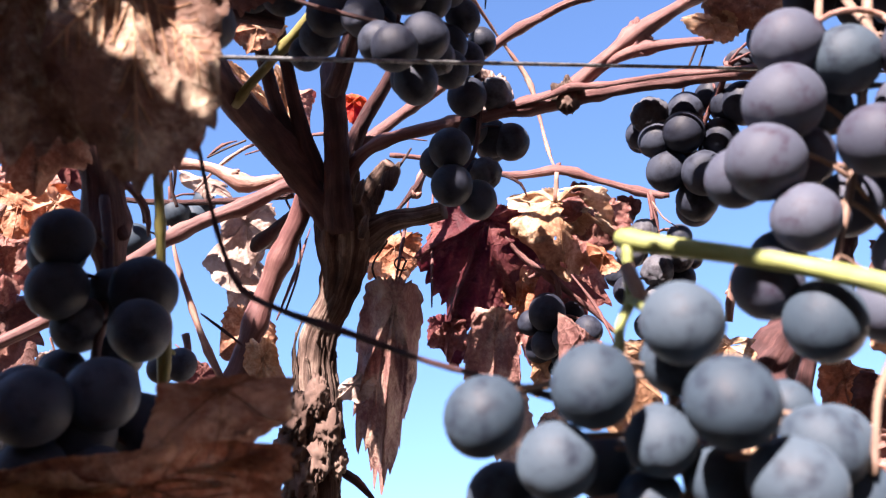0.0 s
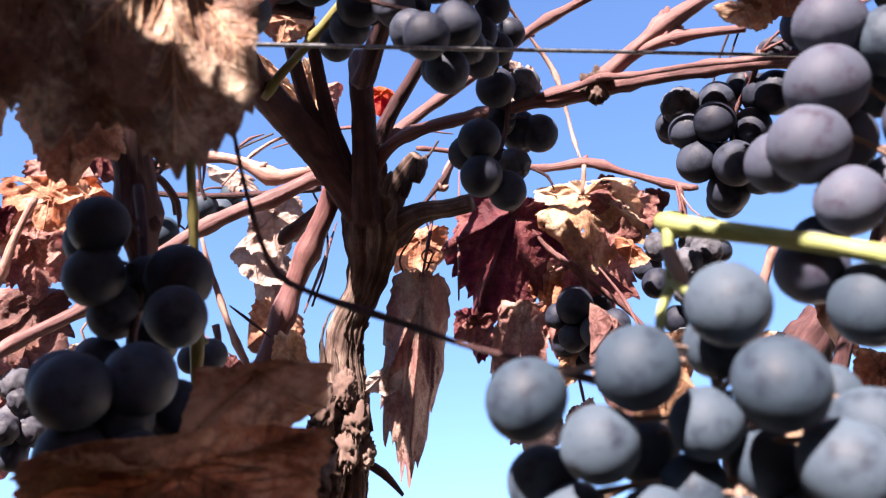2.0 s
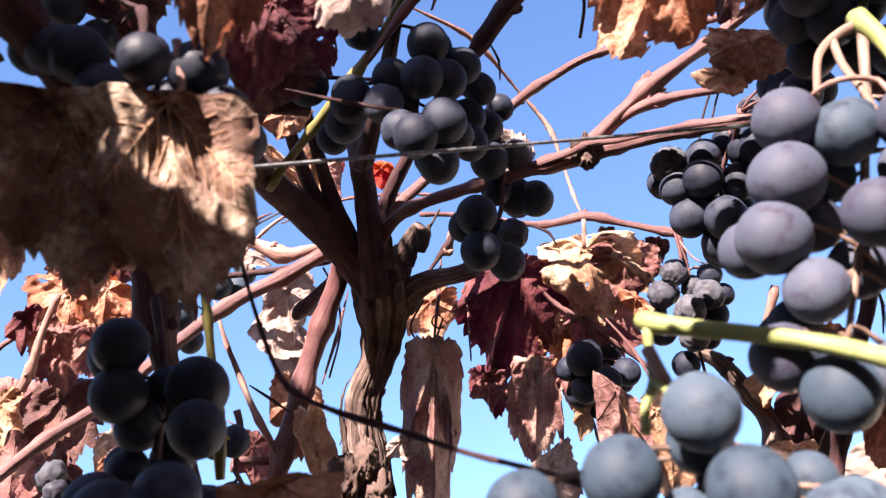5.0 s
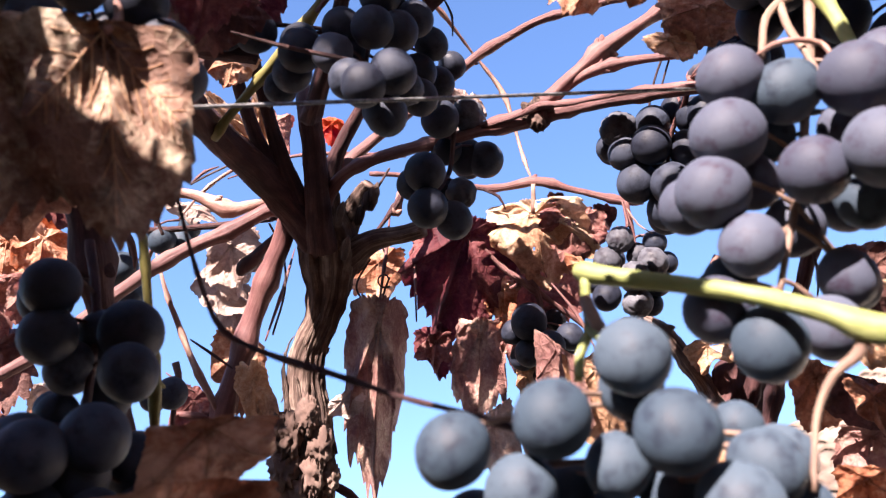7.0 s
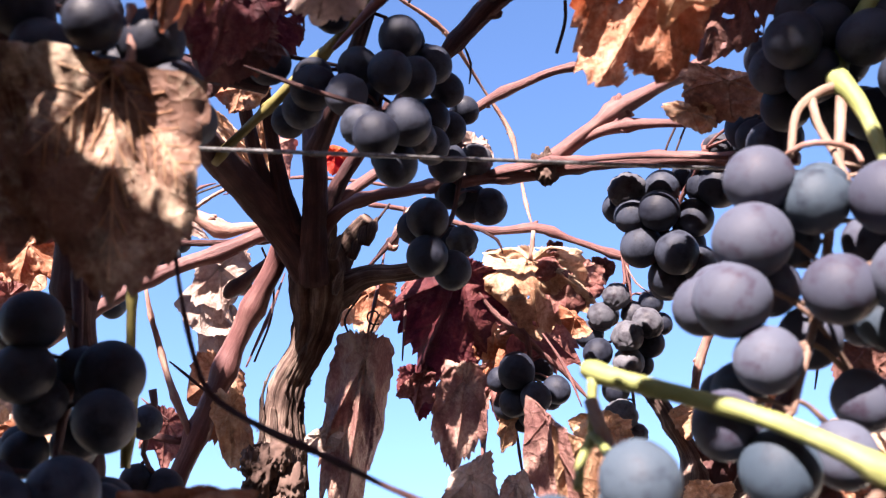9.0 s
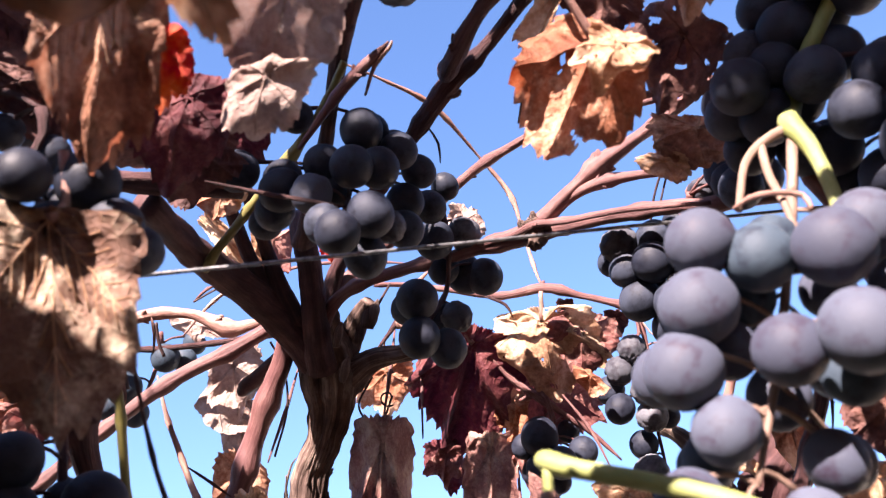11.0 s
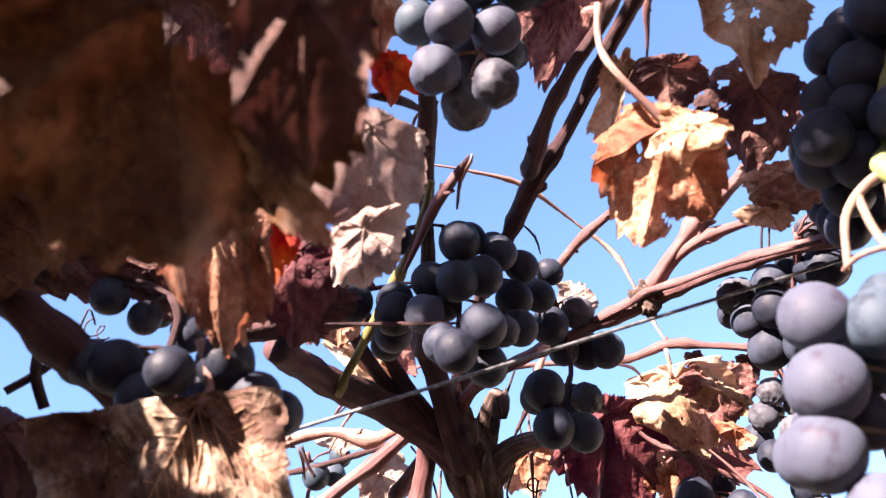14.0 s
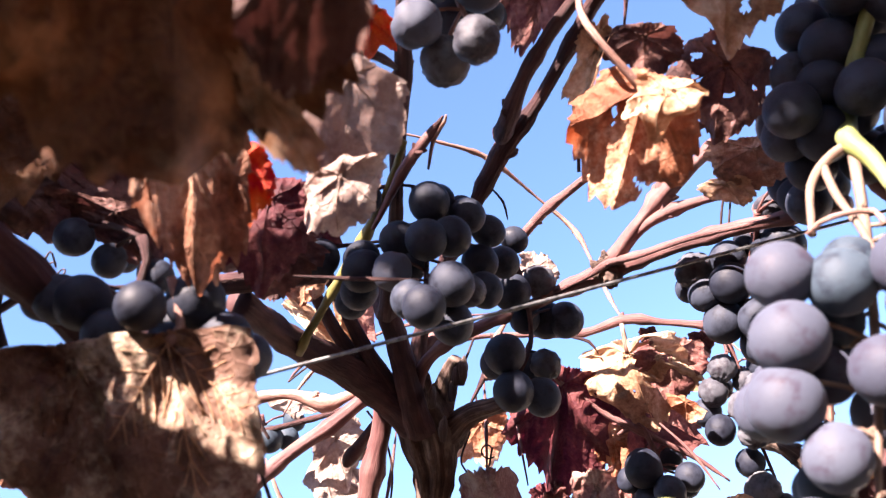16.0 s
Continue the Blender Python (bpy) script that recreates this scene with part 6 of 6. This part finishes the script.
leaf("rose-brown crumpled leaf low by the stalk", corners((0.1557, 0.2829, 1.4311), (0.1737, 0.2731, 1.4192), (0.1733, 0.2747, 1.3973), (0.1613, 0.2855, 1.3993)), LEAF_BROWN, 97, 0.15, 0.25, 0.12, pleat=0.06)
leaf("tan folded leaf beside a dark trunk", corners((0.1254, 0.3547, 1.4472), (0.1475, 0.3435, 1.4444), (0.1435, 0.3481, 1.4174), (0.1232, 0.3588, 1.4193)), LEAF_TAN, 98, 0.12, 0.2, 0.1)
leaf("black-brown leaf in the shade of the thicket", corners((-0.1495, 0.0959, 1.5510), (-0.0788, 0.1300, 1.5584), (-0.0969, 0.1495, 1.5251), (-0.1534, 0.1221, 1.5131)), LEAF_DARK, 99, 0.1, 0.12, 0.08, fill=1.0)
leaf("broad umber leaf hanging in shade behind others", corners((-0.1225, 0.0361, 1.5282), (-0.0601, 0.0503, 1.5197), (-0.0849, 0.0947, 1.4866), (-0.1426, 0.0842, 1.4921)), LEAF_UMBER_SHADED, 110, 0.1, 0.05, 0.07, fill=0.97, teeth=0.05)
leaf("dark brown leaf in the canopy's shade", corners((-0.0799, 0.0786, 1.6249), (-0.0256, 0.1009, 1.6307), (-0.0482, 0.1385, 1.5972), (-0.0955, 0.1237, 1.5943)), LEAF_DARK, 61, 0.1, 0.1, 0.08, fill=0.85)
leaf("broad brown leaf in shade below dark grapes", corners((-0.0925, 0.1652, 1.3543), (-0.0355, 0.1790, 1.3634), (-0.0384, 0.1958, 1.3372), (-0.0944, 0.1807, 1.3349)), LEAF_BROWN, 63, 0.12, 0.05, 0.04, pleat=0.02, teeth=0.03, fill=0.95, back=0.8)
limb("arm", [(-0.1084, 0.1962, 1.5372, 0.00309), (-0.0964, 0.2055, 1.5425, 0.00407), (-0.0791, 0.2161, 1.5481, 0.00418), (-0.0627, 0.2254, 1.5529, 0.00356)], CANE_DARK, 0.3, 0.2, 14, 48, label="short dead arm")

# ---- unseen foliage above, added to shade the arms, the inner bunches and near leaves ----
rng = random.Random(11)
tones = (LEAF_BROWN, LEAF_TAN, LEAF_ROSE, LEAF_WINE, LEAF_ORANGE)
SHADE_LEAVES = [(0.030, -0.091, 1.697), (0.042, -0.094, 1.699), (0.031, -0.088, 1.691), (-0.201, -0.051, 1.577), (-0.190, -0.065, 1.523), (-0.182, -0.063, 1.535), (-0.179, -0.041, 1.555), (-0.208, -0.059, 1.574), (-0.198, -0.032, 1.553), (-0.150, -0.049, 1.521), (-0.163, -0.060, 1.527), (-0.156, 0.038, 1.727), (-0.020, -0.210, 1.780), (0.005, -0.226, 1.788), (-0.028, -0.185, 1.801), (-0.311, -0.278, 1.768), (-0.314, -0.364, 1.744), (-0.285, -0.329, 1.758), (-0.329, -0.298, 1.750), (-0.278, -0.241, 1.762), (-0.349, -0.369, 1.736), (-0.326, -0.233, 1.763), (-0.216, 0.010, 1.816), (-0.312, -0.149, 1.782), (-0.158, -0.152, 1.790), (-0.176, -0.205, 1.778), (-0.090, -0.154, 1.769), (-0.167, -0.089, 1.795), (-0.221, -0.224, 1.766), (0.048, -0.095, 1.633), (0.056, -0.098, 1.635), (0.047, -0.096, 1.658), (0.019, -0.073, 1.684), (0.008, -0.107, 1.709), (-0.127, -0.034, 1.682), (-0.143, -0.051, 1.693), (-0.173, 0.052, 1.530), (-0.178, 0.052, 1.522), (-0.163, 0.045, 1.476), (-0.142, 0.050, 1.495), (-0.153, 0.046, 1.523), (-0.143, 0.033, 1.476), (-0.150, -0.035, 1.523), (-0.136, -0.035, 1.522), (-0.122, -0.035, 1.522), (-0.142, -0.026, 1.510), (-0.150, -0.033, 1.527), (-0.112, -0.032, 1.517)]
for n, p in enumerate(SHADE_LEAVES):
    c = Vector(p) + Vector((rng.uniform(-0.008, 0.008), rng.uniform(-0.01, 0.01), rng.uniform(-0.01, 0.01)))
    a, s = rng.uniform(0, 6.28), rng.uniform(0.023, 0.032)
    u, v = Vector((math.cos(a), math.sin(a), rng.uniform(-0.35, 0.35))) * s, Vector((-math.sin(a), math.cos(a), rng.uniform(-0.35, 0.35))) * s
    leaf("unseen withered leaf added overhead to cast shade", (c - u + v, c + u + v, c + u - v, c - u - v), tones[n % 5], 100 + n, 0.08, 0.1, 0.08, stem=[c + v * 1.3 + Vector((0, 0, 0.02))])
# thin canes added to carry those leaves, each through its nearest neighbours
left = [Vector(p) + Vector((0, 0, 0.015)) for p in SHADE_LEAVES]
while left:
    run = [left.pop(0)]
    while left and len(run) < 9:
        near = min(left, key=lambda q: (q - run[-1]).length)
        if (near - run[-1]).length > 0.16:
            break
        left.remove(near)
        run.append(near)
    run = [run[0] + Vector((-0.05, -0.06, 0.03))] + run + [run[-1] + Vector((-0.03, -0.10, 0.08))]
    limb("lateral", [(*q, 0.0016) for q in run], CANE_RED, 0.12, 0, 6, 300 + len(left), step=0.02)

# ---- a house beyond the vineyard, whose tiled roof shows low down between leaves ----
house = thing("house", (1.8880, 5.4293, 2.9623), "plastered house with a sunlit clay tile roof", "house")
corner = house.location.copy()
ACROSS = Vector((math.cos(radians(-52)), math.sin(radians(-52)), 0))
UPHILL = Vector((-ACROSS.y, ACROSS.x, 0)) * math.cos(radians(28)) + Vector((0, 0, math.sin(radians(28))))
OUT = ACROSS.cross(UPHILL)


def slab(a0, a1, b0, b1, top, thick):
    bm = bmesh.new()
    v = [bm.verts.new(corner + UPHILL * a + ACROSS * c + OUT * (top - t)) for t in (0, thick) for a, c in ((a0, b0), (a0, b1), (a1, b1), (a1, b0))]
    for f in ((0, 1, 2, 3), (7, 6, 5, 4), (0, 4, 5, 1), (1, 5, 6, 2), (2, 6, 7, 3), (3, 7, 4, 0)):
        bm.faces.new([v[n] for n in f])
    return bm


roof = part("roof", slab(-1.8, 3.6, 0.06, 3.7, -0.07, 0.12), CLAY, house, "pale clay barrel tiles")
bm = bmesh.new()
foot = [corner + UPHILL * a + ACROSS * c - OUT * 0.2 for a, c in ((-1.4, 0.25), (-1.4, 3.5), (3.5, 3.5), (3.5, 0.25))]
ring = [[bm.verts.new((p.x, p.y, z if z is not None else p.z)) for p in foot] for z in (0.0, None)]
for k in range(4):
    bm.faces.new((ring[0][k], ring[0][(k + 1) % 4], ring[1][(k + 1) % 4], ring[1][k]))
bm.faces.new(ring[1])
part("wall", bm, PLASTER, house, "rough plastered wall")


def tile_mesh(seed):
    """One barrel tile: a tapering half pipe with thickness, length along y, open below."""
    bm = bmesh.new()
    rows = []
    for j, (y, r) in enumerate(((0.0, 0.088), (0.2, 0.080), (0.40, 0.070))):
        rows.append([[bm.verts.new((math.cos(math.pi * k / 6) * q, y + 0.004 * math.sin(k * 2.1 + seed), math.sin(math.pi * k / 6) * q * 1.25)) for k in range(7)] for q in (r, r - 0.016)])
    for j in range(2):
        for k in range(6):
            bm.faces.new((rows[j][0][k], rows[j][0][k + 1], rows[j + 1][0][k + 1], rows[j + 1][0][k]))
    for k in range(6):
        bm.faces.new((rows[0][1][k], rows[0][1][k + 1], rows[0][0][k + 1], rows[0][0][k]))
    return finish("tile", bm, CLAY)


rng = random.Random(31)
TILES = [tile_mesh(n) for n in range(3)]
for i in range(18):
    for j in range(16):
        ob = new("tile", TILES[rng.randrange(3)])
        ob.parent = roof
        at = corner + ACROSS * (0.1 + 0.2 * i + rng.uniform(-0.012, 0.012)) + UPHILL * (-1.8 + 0.33 * j + rng.uniform(-0.02, 0.02)) + OUT * (-0.06 + rng.uniform(0, 0.012))
        m = Matrix((ACROSS, UPHILL, OUT)).transposed().to_4x4() @ pose(0, 0, 0, -2.5 + rng.uniform(-1, 1), 0, rng.uniform(-2.5, 2.5))
        ob.matrix_basis = Matrix.Translation(at) @ m

# ---- unseen leafy rows all round, added to close off sky light and bounce some ----
def row_leaves(x0, x1, y0, y1, z0, z1, count, seed, mat):
    """A thick hedge of unseen vine leaves, each a small bent five-pointed blade."""
    rng = random.Random(seed)
    bm = bmesh.new()
    for _ in range(count):
        c = Vector((rng.uniform(x0, x1), rng.uniform(y0, y1), rng.uniform(z0, z1)))
        turn = Euler((rng.uniform(-1.2, 1.2), rng.uniform(-1.2, 1.2), rng.uniform(0, 6.28))).to_matrix()
        s = rng.uniform(0.035, 0.065)
        mid = bm.verts.new(c)
        ring = [bm.verts.new(c + turn @ Vector((math.cos(k * 0.628) * s * (1 if k % 2 else 0.7), math.sin(k * 0.628) * s * (1 if k % 2 else 0.7), s * rng.uniform(-0.25, 0.25)))) for k in range(10)]
        for k in range(10):
            bm.faces.new((mid, ring[k], ring[(k + 1) % 10]))
    ob = new("light_blocking_foliage", finish("light_blocking_foliage", bm, mat))
    return tagged(ob, "unseen withered foliage added to block and bounce light", "foliage", "", "stuff")


row_leaves(-1.6, 1.6, -0.75, -0.42, 0.1, 1.54, 2400, 1, LEAF_BROWN)
row_leaves(-0.90, -0.60, -0.5, 0.30, 0.1, 1.45, 900, 2, LEAF_ROSE)
row_leaves(0.52, 0.80, -0.5, 0.34, 0.1, 1.85, 900, 3, LEAF_BROWN)
row_leaves(-0.5, 0.5, -0.4, 0.6, 0.25, 0.75, 700, 4, LEAF_TAN)
row_leaves(-0.06, 1.0, -1.0, 0.25, 1.95, 2.25, 1100, 5, LEAF_BROWN)
row_leaves(-1.2, -0.06, -1.4, -0.64, 1.55, 1.80, 900, 6, LEAF_ROSE)
row_leaves(-1.3, -0.66, -0.64, 0.25, 1.85, 2.15, 160, 7, LEAF_BROWN)
row_leaves(-0.50, -0.20, -0.35, -0.03, 0.90, 1.55, 800, 8, LEAF_DARK)
row_leaves(-0.48, -0.25, -0.03, 0.10, 0.90, 1.50, 260, 11, LEAF_DARK)
row_leaves(0.20, 0.50, -0.35, -0.03, 0.90, 1.60, 280, 9, LEAF_BROWN)
row_leaves(-0.25, 0.25, -0.42, -0.22, 0.70, 1.25, 250, 10, LEAF_TAN)
